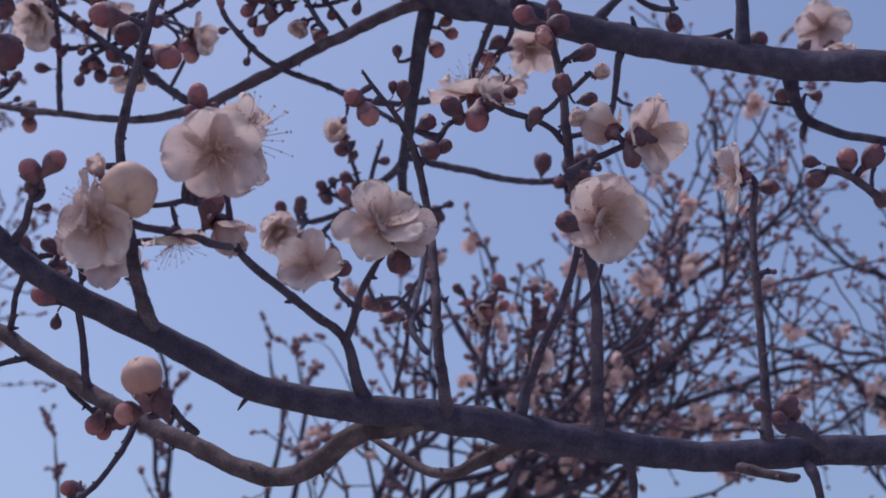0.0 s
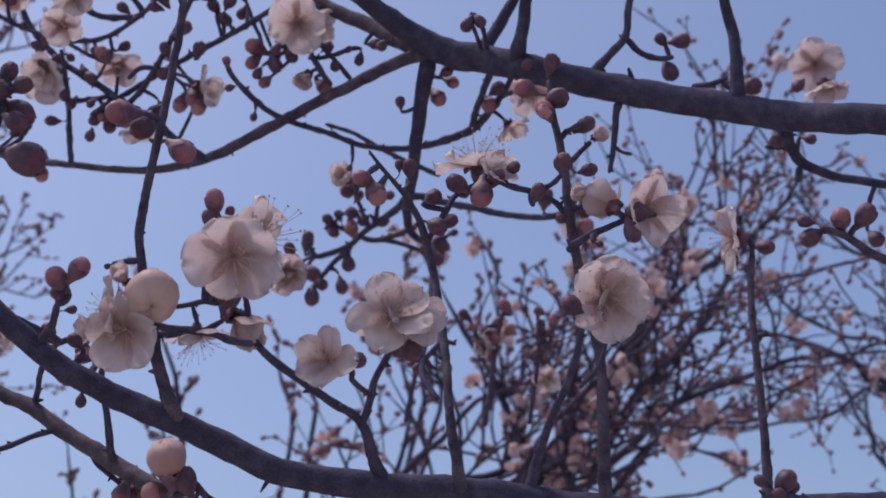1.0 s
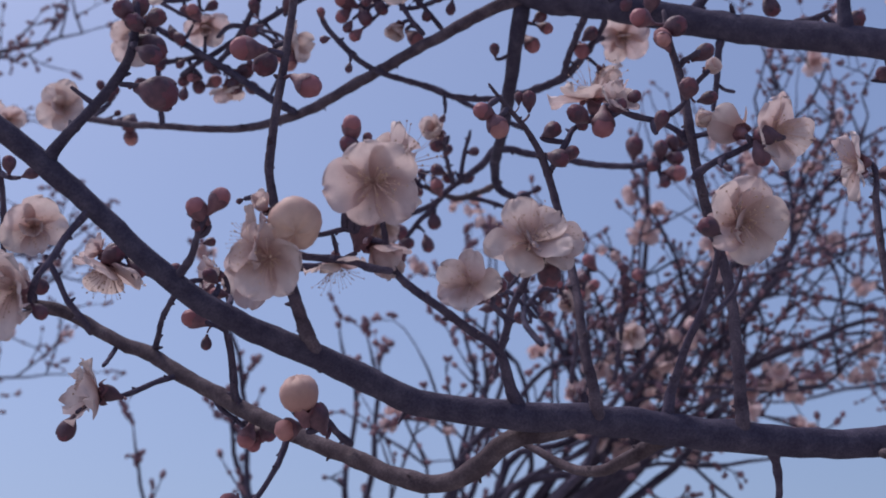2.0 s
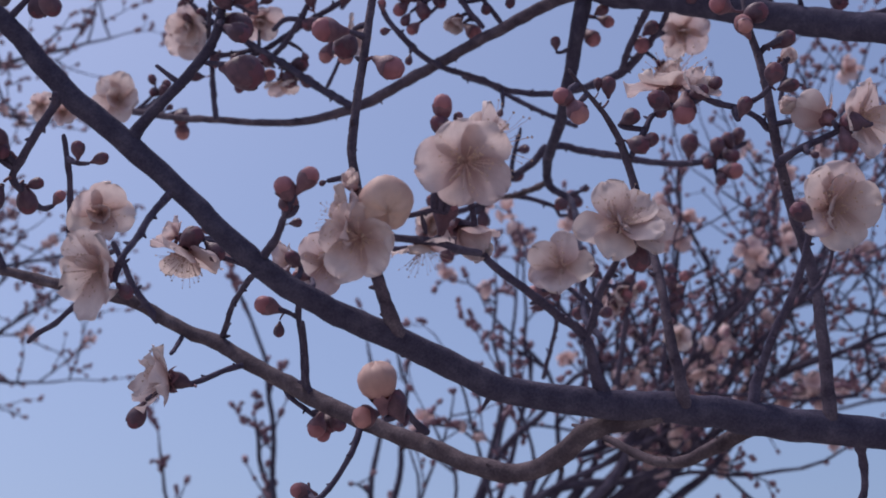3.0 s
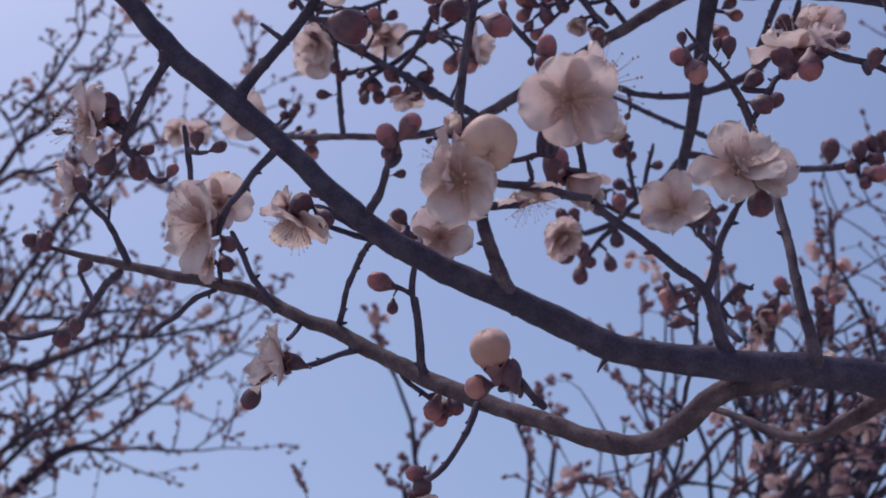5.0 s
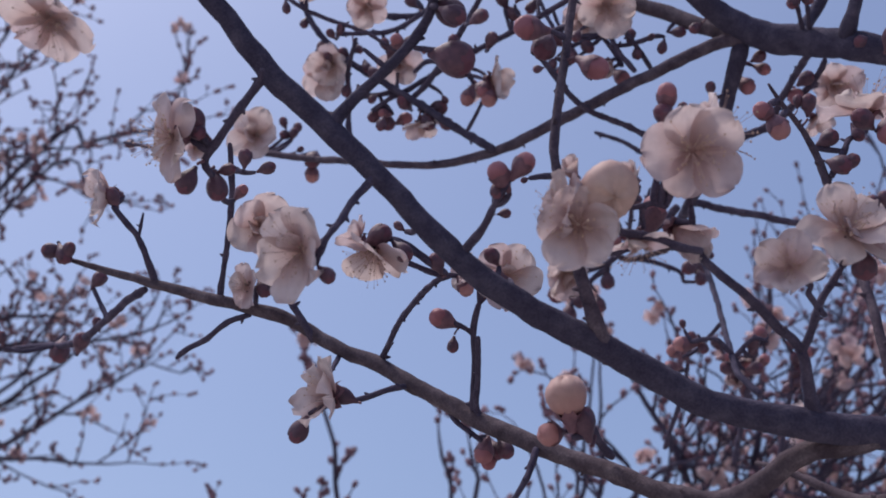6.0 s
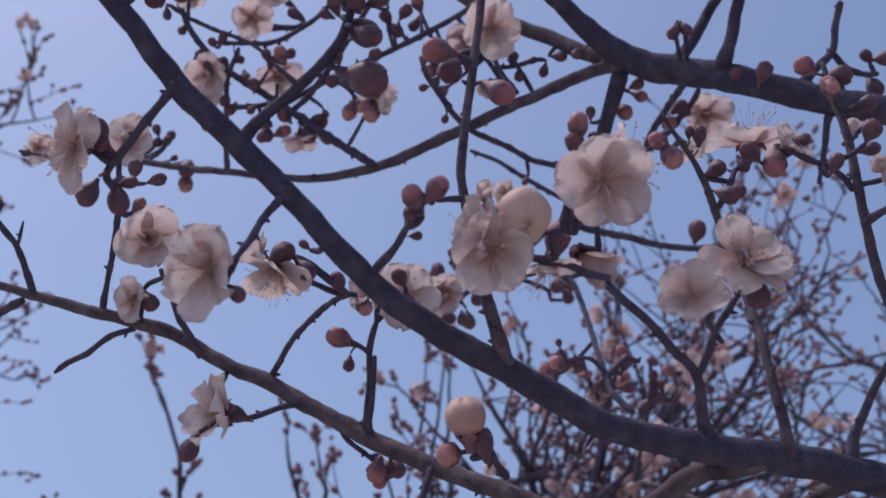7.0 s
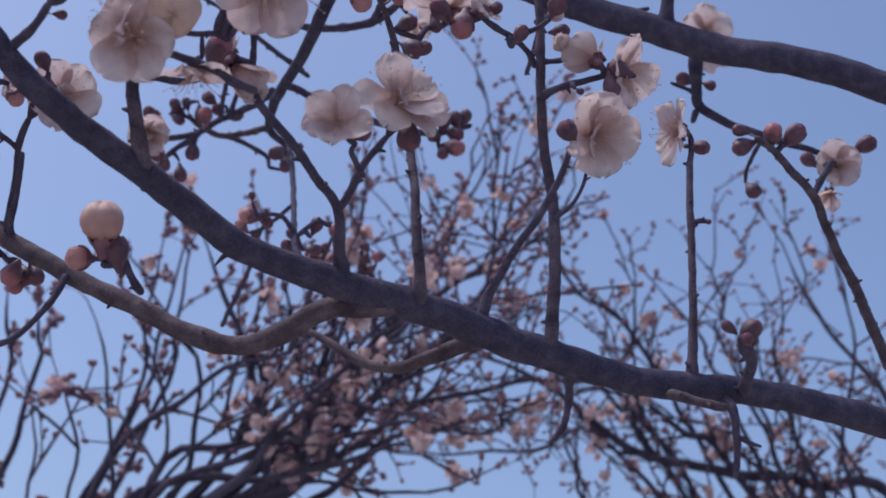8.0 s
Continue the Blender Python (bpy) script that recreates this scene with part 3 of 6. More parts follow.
limb("twig", dark, [(-0.1532, 0.559, 1.896, 0.0013), (-0.1655, 0.5582, 1.8977, 0.0015), (-0.1734, 0.5606, 1.8922, 0.0012)])
limb("twig", dark, [(-0.0583, 0.527, 1.8647, 0.0014), (-0.065, 0.5251, 1.8739, 0.0012), (-0.0749, 0.5257, 1.8971, 0.0013)])
limb("twig", dark, [(-0.0703, 0.5273, 1.8813, 0.0011), (-0.06, 0.527, 1.8819, 0.0011), (-0.0496, 0.5256, 1.8851, 0.0011)])
limb("branch", old, [(-0.1828, 0.5646, 1.957, 0.0016), (-0.1719, 0.5713, 1.942, 0.0016), (-0.1945, 0.5717, 1.941, 0.0017), (-0.2105, 0.5682, 1.9488, 0.0015)])
limb("branch", old, [(0.0195, 0.5055, 1.869, 0.0043), (0.0247, 0.5063, 1.8794, 0.003), (0.0315, 0.5023, 1.8884, 0.0029), (0.0372, 0.4977, 1.8987, 0.0027), (0.0363, 0.4467, 1.8781, 0.0022)])
limb("branch", old, [(0.03508, 0.487, 1.8532, 0.0046), (0.03665, 0.4776, 1.8584, 0.0031), (0.03879, 0.4712, 1.8684, 0.003), (0.0405, 0.4571, 1.8793, 0.0026)])
limb("twig", dark, [(0.06974, 0.485, 1.8408, 0.0029), (0.07819, 0.4814, 1.8494, 0.002), (0.08653, 0.4779, 1.8573, 0.0018), (0.0881, 0.4736, 1.867, 0.0017), (0.0903, 0.4665, 1.878, 0.0016)])
limb("twig", dark, [(0.0876, 0.4799, 1.8577, 0.0016), (0.0934, 0.4825, 1.8519, 0.0014), (0.1014, 0.4838, 1.849, 0.0014), (0.1097, 0.4845, 1.8499, 0.0013)])
limb("twig", dark, [(0.08966, 0.4839, 1.8315, 0.0016), (0.08739, 0.4778, 1.8357, 0.0012), (0.08601, 0.4738, 1.8373, 0.0009)])
limb("branch", old, [(0.1309, 0.4614, 1.8082, 0.0046), (0.1313, 0.458, 1.8192, 0.0031), (0.132, 0.4552, 1.8333, 0.0027), (0.1313, 0.4552, 1.8469, 0.0026), (0.1273, 0.4458, 1.8558, 0.0023), (0.1241, 0.4354, 1.8669, 0.0019)])
limb("twig", dark, [(0.1197, 0.4937, 1.8391, 0.0013), (0.1264, 0.4874, 1.836, 0.0014), (0.1334, 0.4819, 1.8362, 0.0011)])
limb("twig", dark, [(0.0815, 0.4843, 1.8247, 0.0023), (0.08005, 0.4861, 1.8196, 0.0017), (0.07954, 0.4907, 1.8111, 0.0015), (0.07842, 0.4962, 1.8029, 0.0013), (0.0768, 0.4986, 1.796, 0.001)])
limb("twig", dark, [(0.0801, 0.4954, 1.8081, 0.0009), (0.0831, 0.4956, 1.8051, 0.0009), (0.0874, 0.4952, 1.8035, 0.0008)])
limb("branch", old, [(0.1576, 0.4826, 1.8133, 0.0041), (0.1597, 0.4868, 1.8036, 0.0027), (0.17, 0.5053, 1.8026, 0.0025), (0.1805, 0.503, 1.7947, 0.0021), (0.1942, 0.5008, 1.7897, 0.002), (0.2077, 0.4981, 1.7858, 0.002), (0.221, 0.4952, 1.7824, 0.0016), (0.2298, 0.4925, 1.7785, 0.0014)])
limb("twig", dark, [(0.1686, 0.5049, 1.8086, 0.0014), (0.1609, 0.5015, 1.8081, 0.001), (0.1519, 0.4984, 1.8075, 0.0008)])
limb("twig", dark, [(0.1691, 0.5068, 1.8, 0.0019), (0.1677, 0.5088, 1.7944, 0.0014)])
limb("branch", shoot, [(0.2708, 0.4975, 1.6483, 0.0028), (0.2380, 0.4751, 1.6683, 0.0025), (0.2148, 0.4563, 1.6866, 0.0022), (0.1940, 0.4396, 1.6995, 0.0019), (0.1784, 0.4266, 1.7128, 0.0018), (0.1635, 0.4177, 1.7172, 0.0017), (0.1524, 0.4127, 1.7226, 0.0014), (0.1431, 0.4089, 1.7244, 0.0013)])
limb("twig", dark, [(0.1782, 0.4261, 1.7138, 0.0013), (0.1819, 0.4231, 1.7221, 0.0013), (0.1846, 0.4206, 1.7279, 0.0013)])
limb("twig", dark, [(0.1550, 0.4142, 1.7226, 0.0012), (0.1567, 0.4110, 1.7257, 0.001)])
limb("twig", dark, [(-0.0148, 0.5791, 1.7345, 0.0012), (-0.0221, 0.5755, 1.7405, 0.0011), (-0.0338, 0.5759, 1.7392, 0.0011)])
limb("twig", dark, [(-0.0129, 0.5798, 1.7333, 0.0012), (-0.0045, 0.5759, 1.7407, 0.0011), (0.0025, 0.5767, 1.7396, 0.0011)])
limb("twig", dark, [(-0.073, 0.6441, 1.9081, 0.0011), (-0.0565, 0.6473, 1.9032, 0.0013), (-0.0394, 0.6527, 1.8944, 0.0015), (-0.0188, 0.6582, 1.8857, 0.0015), (-0.0042, 0.6662, 1.8824, 0.0015)])
limb("twig", dark, [(-0.0635, 0.5406, 1.8785, 0.0014), (-0.0692, 0.537, 1.8887, 0.0013), (-0.0744, 0.5355, 1.8951, 0.0011)])
limb("twig", dark, [(-0.0493, 0.5375, 1.8744, 0.0013), (-0.0542, 0.5298, 1.8777, 0.0012), (-0.062, 0.5206, 1.8835, 0.0012), (-0.0683, 0.5123, 1.8878, 0.0011)])
limb("twig", dark, [(-0.1978, 0.5808, 1.8816, 0.0015), (-0.1884, 0.578, 1.8872, 0.0013), (-0.1727, 0.5745, 1.8943, 0.0015), (-0.1538, 0.5695, 1.9041, 0.0016), (-0.1286, 0.5559, 1.9092, 0.0016), (-0.1073, 0.5431, 1.9126, 0.0015), (-0.085, 0.5291, 1.9183, 0.0015), (-0.0723, 0.5164, 1.9211, 0.0015)])
limb("branch", old, [(-0.245, 0.556, 1.9644, 0.0015), (-0.2389, 0.5616, 1.9446, 0.0016), (-0.2294, 0.5664, 1.9262, 0.0017), (-0.2131, 0.5704, 1.9096, 0.0018), (-0.192, 0.5725, 1.8951, 0.0019), (-0.1721, 0.5712, 1.8797, 0.002), (-0.1539, 0.569, 1.8641, 0.0021), (-0.14, 0.566, 1.852, 0.0022), (-0.1302, 0.5653, 1.8453, 0.0021)])
limb("twig", dark, [(-0.2264, 0.5217, 1.9038, 0.0011), (-0.2116, 0.525, 1.8988, 0.0011), (-0.1963, 0.5235, 1.8919, 0.0011)])
limb("twig", dark, [(-0.2141, 0.5438, 1.906, 0.0012), (-0.1989, 0.5441, 1.9062, 0.0012), (-0.184, 0.5477, 1.9108, 0.0013), (-0.1658, 0.5467, 1.9236, 0.0013), (-0.1534, 0.541, 1.9346, 0.0013)])
limb("twig", dark, [(-0.2365, 0.3379, 1.6993, 0.0005), (-0.2298, 0.3343, 1.6957, 0.0005), (-0.2251, 0.3306, 1.6925, 0.0004)])
limb("branch", old, [(-0.2156, 0.2947, 1.7367, 0.0016), (-0.2245, 0.2962, 1.7416, 0.0015), (-0.2553, 0.3121, 1.745, 0.0013), (-0.2686, 0.3181, 1.7467, 0.0012), (-0.2836, 0.3218, 1.7498, 0.0011)])
limb("twig", light, [(-0.1988, 0.2889, 1.7233, 0.0018), (-0.1949, 0.2851, 1.7251, 0.0013), (-0.1907, 0.2821, 1.7275, 0.0012), (-0.1819, 0.2766, 1.7313, 0.0012), (-0.1731, 0.271, 1.7331, 0.0012), (-0.1653, 0.267, 1.7337, 0.001)])
limb("twig", dark, [(-0.1805, 0.2755, 1.7315, 0.0008), (-0.1827, 0.2737, 1.7326, 0.0006), (-0.1859, 0.2722, 1.7327, 0.0006)])
limb("twig", dark, [(-0.1881, 0.2805, 1.729, 0.0007), (-0.1857, 0.2835, 1.7279, 0.0006), (-0.1828, 0.2846, 1.7262, 0.0006)])
limb("twig", dark, [(-0.1864, 0.3052, 1.7018, 0.001), (-0.188, 0.3092, 1.7005, 0.0008)])
limb("twig", dark, [(-0.0634, 0.3749, 1.6192, 0.0003), (-0.0615, 0.3746, 1.6223, 0.0007), (-0.0587, 0.3775, 1.6264, 0.001)])
limb("twig", dark, [(0.0241, 0.8442, 1.772, 0.0019), (0.0289, 0.8214, 1.7972, 0.0019), (0.0324, 0.8005, 1.8183, 0.0017), (0.0361, 0.7893, 1.8304, 0.0013), (0.0386, 0.7796, 1.8395, 0.0009)])
limb("twig", dark, [(0.0305, 0.8147, 1.8114, 0.0015), (0.0198, 0.8035, 1.8237, 0.0015), (0.0131, 0.7915, 1.8375, 0.0011)])
limb("twig", dark, [(0.057, 0.8633, 1.7781, 0.0017), (0.0616, 0.8402, 1.804, 0.0017), (0.0636, 0.8191, 1.8257, 0.0013), (0.0625, 0.8053, 1.8434, 0.0009)])
limb("twig", dark, [(0.0624, 0.8352, 1.8149, 0.0013), (0.0715, 0.8191, 1.8257, 0.0011), (0.0751, 0.8078, 1.8381, 0.0009)])
limb("twig", dark, [(-0.0302, 0.7644, 1.7537, 0.0015), (-0.0214, 0.7211, 1.7756, 0.0013), (-0.0202, 0.6938, 1.7867, 0.0011), (-0.0164, 0.6857, 1.7924, 0.001)])
limb("twig", dark, [(-0.0205, 0.7074, 1.7813, 0.0011), (-0.0302, 0.7028, 1.7794, 0.001), (-0.035, 0.6981, 1.7776, 0.0008)])
limb("twig", light, [(-0.0206, 0.6979, 1.8623, 0.0019), (-0.0283, 0.7085, 1.8633, 0.002), (-0.0366, 0.7186, 1.8651, 0.0018), (-0.0481, 0.7287, 1.8672, 0.0019), (-0.0584, 0.7277, 1.8696, 0.0017), (-0.0657, 0.7265, 1.8724, 0.0016), (-0.0698, 0.7248, 1.8761, 0.0014)])
limb("twig", dark, [(-0.0437, 0.7285, 1.8675, 0.0017), (-0.0334, 0.7294, 1.8654, 0.0016), (-0.0179, 0.7318, 1.8599, 0.0014), (-0.0144, 0.7433, 1.8587, 0.0011)])
limb("twig", dark, [(-0.0506, 0.7073, 1.866, 0.0015), (-0.0523, 0.6762, 1.8622, 0.0013), (-0.0531, 0.646, 1.8563, 0.0013), (-0.0524, 0.6168, 1.8481, 0.0012)])
limb("twig", dark, [(-0.0633, 0.7129, 1.8537, 0.001), (-0.064, 0.7149, 1.8491, 0.001)])
limb("twig", dark, [(-0.0157, 0.7318, 1.8599, 0.0012), (-0.0076, 0.7378, 1.8709, 0.0014), (-0.0001, 0.7369, 1.8729, 0.0012), (0.0049, 0.7444, 1.8807, 0.0011)])
limb("twig", dark, [(-0.069, 0.7259, 1.8737, 0.001), (-0.0738, 0.7244, 1.8771, 0.001), (-0.0719, 0.7218, 1.8828, 0.001)])


# ---- blossoms and buds ----
def petal_mesh(name, cup, ruffle, seed):
    """A nearly round petal of length 1 along x, cupped upwards, with a crimped, shallowly notched rim and a narrow claw at the origin."""
    verts, faces, uvs = [], [], []
    nu, nv = 12, 10
    lean = 0.06 * noise.noise((seed, 4.1, 0.7))
    for i in range(nu + 1):
        along = 0.5 - 0.5 * math.cos(math.pi * i / nu)
        u = 0.02 + 0.98 * along
        half = 0.49 * (math.sqrt(max(0.02, 1 - ((u - 0.6) / 0.405) ** 2)) if u > 0.6 else (0.16 + 0.84 * math.sin(math.pi / 2 * u / 0.6) ** 1.3))
        for j in range(nv + 1):
            v = 2 * j / nv - 1
            rim = 1 - 0.035 * math.exp(-((v - 3 * lean) / 0.22) ** 2) * u ** 5 + 0.03 * noise.noise((v * 3.1, seed, 2.0)) * u ** 3
            x, y = u * rim, v * half + lean * u * u
            z = cup * (0.5 * u * u - 0.05 * u) + cup * 1.0 * y * y
            z += ruffle * u * u * (0.8 * noise.noise((u * 1.9, v * 1.8, seed)) + 0.4 * noise.noise((u * 4, v * 3.6, seed + 9)))
            z += 0.05 * u ** 6 * math.sin(v * 5.5 + seed) - 0.03 * math.exp(-(v / 0.16) ** 2) * u * (1 - u)
            verts.append((x, y + 0.05 * noise.noise((u * 3, seed, v * 2)), z))
            uvs.append((u, j / nv))
    for i in range(nu):
        for j in range(nv):
            a = i * (nv + 1) + j
            faces.append((a, a + nv + 1, a + nv + 2, a + 1))
    me = bpy.data.meshes.new(name)
    me.from_pydata(verts, [], faces)
    layer = me.uv_layers.new(name="UVMap")
    for loop in me.loops:
        layer.data[loop.index].uv = uvs[loop.vertex_index]
    me.polygons.foreach_set("use_smooth", [True] * len(me.polygons))
    me.materials.append(petal_mat)
    return me


open_petals = [petal_mesh("petal_open", 0.16 + 0.16 * (k % 4), 0.3, 3.0 * k) for k in range(9)]
half_petals = [petal_mesh("petal_cupped", 0.85 + 0.12 * k, 0.12, 40 + 3.0 * k) for k in range(4)]


def stamens_mesh(seed, spread):
    """A brush of fine filaments, each with a two-lobed anther; length 1 is the blossom's radius."""
    rng = random.Random(seed)
    verts, faces, slots = [], [], []
    for k in range(56):
        a, lean = rng.uniform(0, 6.283), spread * math.sqrt(rng.uniform(0.02, 1))
        length = rng.uniform(0.45, 0.82) if k % 2 else rng.uniform(0.16, 0.4)
        out = Vector((math.cos(a), math.sin(a), 0))
        pts = []
        for i in range(4):
            t = i / 3
            ang = lean * (0.75 + 0.35 * t)
            p = out * (0.05 + length * t * math.sin(ang)) + Vector((0, 0, length * t * math.cos(ang)))
            pts.append((*p, 0.0056 - 0.0014 * t))
        v, f = tube(pts, 3)
        faces += [tuple(q + len(verts) for q in face) for face in f]
        slots += [0] * len(f)
        verts += v
        tip = Vector(pts[-1][:3])
        base = len(verts)
        size = rng.uniform(0.016, 0.025)
        axis = out.cross(Vector((0, 0, 1)))
        verts += [tip + axis * size * 1.3, tip - axis * size * 1.3, tip + out * size, tip - out * size, tip + Vector((0, 0, size)), tip - Vector((0, 0, size))]
        for i, j, l in ((0, 2, 4), (2, 1, 4), (1, 3, 4), (3, 0, 4), (2, 0, 5), (1, 2, 5), (3, 1, 5), (0, 3, 5)):
            faces.append((base + i, base + j, base + l))
            slots.append(1)
    me = bpy.data.meshes.new("stamens")
    me.from_pydata([tuple(v) for v in verts], [], faces)
    me.materials.append(filament_mat)
    me.materials.append(anther_mat)
    me.polygons.foreach_set("material_index", slots)
    return me


stamen_sets = [stamens_mesh(5 + k, 0.95) for k in range(3)]
tight_stamens = [stamens_mesh(25 + k, 0.5) for k in range(2)]


def cup_mesh(name, profile, lobes, depth, mat, seed, spiral=0.0):
    """A turned cup round z with a lobed rim: profile of (radius, height); the lobes grow towards the rim."""
    verts, faces, uvs = [], [], []
    n = 20
    for i, (r, z) in enumerate(profile):
        t = i / (len(profile) - 1)
        for k in range(n):
            a = 2 * math.pi * k / n
            wave = math.cos(lobes * a + spiral * t * 3)
            rr = r * (1 + 0.06 * wave * t + 0.05 * noise.noise((math.cos(a), math.sin(a), seed + t * 2)))
            verts.append((rr * math.cos(a), rr * math.sin(a), z + depth * max(0, t - 0.4) * (wave - 0.2)))
            uvs.append((t, k / n * 3))
    for i in range(len(profile) - 1):
        for k in range(n):
            a, b = i * n + k, i * n + (k + 1) % n
            faces.append((a, b, b + n, a + n))
    faces.append(tuple(reversed(range(n))))
    if profile[-1][0] < 0.2:
        faces.append(tuple((len(profile) - 1) * n + k for k in range(n)))
    me = bpy.data.meshes.new(name)
    me.from_pydata(verts, [], faces)
    layer = me.uv_layers.new(name="UVMap")
    for loop in me.loops:
        layer.data[loop.index].uv = uvs[loop.vertex_index]
    me.polygons.foreach_set("use_smooth", [True] * len(me.polygons))
    me.materials.append(mat)
    return me


# the calyx of an open blossom: radius 1 is the blossom's radius, rim at z = 0, sepals spread outwards
open_calyx = [cup_mesh("calyx_open", [(0.05, -0.36), (0.10, -0.34), (0.14, -0.26), (0.155, -0.16), (0.16, -0.07), (0.21, -0.03), (0.27, -0.05), (0.32, -0.11)], 5, -0.12, calyx_mat, 3.0 * k) for k in range(3)]
# closed buds of length 1, base at z = -0.5
ball = [(0.10, -0.42), (0.26, -0.36), (0.37, -0.22), (0.425, -0.04), (0.43, 0.12), (0.385, 0.28), (0.28, 0.41), (0.14, 0.48), (0.03, 0.5)]
husk = [(0.09, -0.84), (0.13, -0.8), (0.17, -0.66), (0.25, -0.5), (0.35, -0.35), (0.43, -0.2), (0.462, -0.05), (0.455, 0.06)]
tall_husk = [(0.08, -0.76), (0.11, -0.72), (0.15, -0.6), (0.24, -0.47), (0.345, -0.34), (0.415, -0.2), (0.45, -0.04), (0.45, 0.1), (0.41, 0.24), (0.335, 0.34)]
slim = [(r * 0.94, z) for r, z in ball]
bud_kinds = {
    0: [(cup_mesh("bud_red", slim, 5, 0.02, red_mat, 2.0 * k, 1.0), cup_mesh("husk_tall", tall_husk, 5, 0.07, dark_calyx, 8 + 2.0 * k)) for k in range(3)],
    1: [(cup_mesh("bud_pink", ball, 5, 0.02, pink_mat, 22 + 2.0 * k, 1.0), cup_mesh("husk_low", husk, 5, 0.09, calyx_mat, 28 + 2.0 * k)) for k in range(3)],
    2: [(cup_mesh("bud_salmon", ball, 5, 0.03, salmon_mat, 42 + 2.0 * k, 1.0), cup_mesh("husk_low", husk, 5, 0.1, calyx_mat, 48 + 2.0 * k)) for k in range(3)],
    3: [(cup_mesh("bud_swollen", [(r * 1.14, z * 0.9) for r, z in ball], 5, 0.09, cream_mat, 62, 1.4), cup_mesh("husk_short", [(r * 0.8, z * 0.8 - 0.1) for r, z in husk[:6]], 5, 0.2, calyx_mat, 68))],
}
bud_labels = {0: "closed red-brown bud", 1: "swelling pink bud", 2: "salmon-pink bud", 3: "swollen cream bud about to open"}
count = [0]


def aimed(place, way):
    return Matrix.Translation(Vector(place) - TREE_BASE) @ Vector(way).to_track_quat("Z", "Y").to_matrix().to_4x4()


def stalk(ob, m, foot, width, unit=1.0):
    """A short stalk from the foot of a blossom or bud to the nearest limb; a longer one is a woody spur. unit: the local unit in metres."""
    start = m @ Vector(foot) + TREE_BASE
    spot, r = min(reach, key=lambda q: (q[0] - start).length - q[1])
    gap = (spot - start).length
    if gap > 0.03 or gap < r * 0.6:
        return
    woody = gap - r > 0.0045
    if woody:
        width = max(width, 0.00085 / unit)
    back = (start - (m @ Vector((0, 0, 0)) + TREE_BASE)).normalized()
    bend = start + back * gap * 0.22
    inv = m.inverted()
    rows = [(*(inv @ (p - TREE_BASE)), w) for p, w in ((start, width), (bend.lerp(start.lerp(spot, 0.5), 0.6), width * (0.95 if woody else 0.8)), (spot, width * 1.15))]
    n = max(5, int(gap / 0.0015))
    knots = [(k, 2.4 * k, 0.6) for k in range(3, n, 4)] if woody else []
    part("stalk", tube(spline(rows, gap / unit / n), 7, 0.14, 1.0, knots), dark if woody else calyx_mat, ob)


def blossom(place, face, size, opened):
    """An open plum blossom: calyx, five petals and a brush of stamens. opened: 0 cupped to 1 flat."""
    count[0] += 1
    rng = random.Random(count[0] * 17)
    r = size / 2
    m = aimed(place, face)
    ob = part("blossom", open_calyx[count[0] % 3].copy(), calyx_mat, plum, "pale pink open blossom with ruffled petals" if opened > 0.7 else "half-open pale pink blossom", m)
    ob.data.transform(Matrix.Scale(r, 4))
    rise = radians(9 + 62 * (1 - opened))
    turn = rng.uniform(0, 72)
    for k in range(5):
        kind = open_petals if opened > 0.7 else half_petals
        length = r * rng.uniform(0.92, 1.06) * (1 + 0.25 * (1 - opened))
        pm = pose(0, 0, 0, 0, 0, turn + 72 * k + rng.uniform(-6, 6)) @ pose(-0.03 * r, 0, 0.012 * r * (k % 2), 0, -math.degrees(rise) + rng.uniform(-17, 12), 0) @ pose(0, 0, 0, rng.uniform(-16, 16), 0, 0)
        petal = part("petal", kind[rng.randrange(len(kind))], petal_mat, ob, "", pm)
        petal.scale = (length, length * rng.uniform(0.9, 1.08), length)
    if size > 0.022 and 0.84 < opened < 1.14:   # ruffled inner petals round the heart
        for k in range(rng.choice((0, 1, 2, 2, 3))):
            length = r * rng.uniform(0.42, 0.58)
            pm = pose(0, 0, 0.02 * r, 0, 0, turn + 36 + 120 * k + rng.uniform(-30, 30)) @ pose(0.02 * r, 0, 0, rng.uniform(-14, 14), -math.degrees(rise) - rng.uniform(22, 48), 0)
            petal = part("petal", half_petals[rng.randrange(4)] if k else open_petals[rng.randrange(9)], petal_mat, ob, "", pm)
            petal.scale = (length, length * 1.05, length)
    brush = part("stamen_brush", (stamen_sets if opened > 0.8 else tight_stamens)[count[0] % 2], filament_mat, ob, "fine white stamens with tan anthers")
    longer = r * (1 + 0.9 * max(0, opened - 1))
    brush.scale = (longer, longer, longer)
    stalk(ob, m, (0, 0, -0.34 * r), r * 0.06)


def bud(place, way, size, tone):
    """A closed bud in its husk. tone: 0 red-brown, 1 pink, 2 salmon, 3 swollen and pale."""
    count[0] += 1
    rng = random.Random(count[0] * 31)
    kinds = bud_kinds[int(tone)]
    ball_me, husk_me = kinds[rng.randrange(len(kinds))]
    m = aimed(place, way) @ pose(0, 0, 0, 0, 0, rng.uniform(0, 360))
    ob = part("bud", ball_me, None, plum, bud_labels[int(tone)], m)
    ob.scale = (size * rng.uniform(0.95, 1.08), size * rng.uniform(0.95, 1.08), size * rng.uniform(1.0, 1.15))
    part("husk", husk_me, None, ob, "dark red-brown husk")
    stalk(ob, m @ Matrix.Diagonal((*ob.scale, 1)), (0, 0, -0.86), 0.085, size)


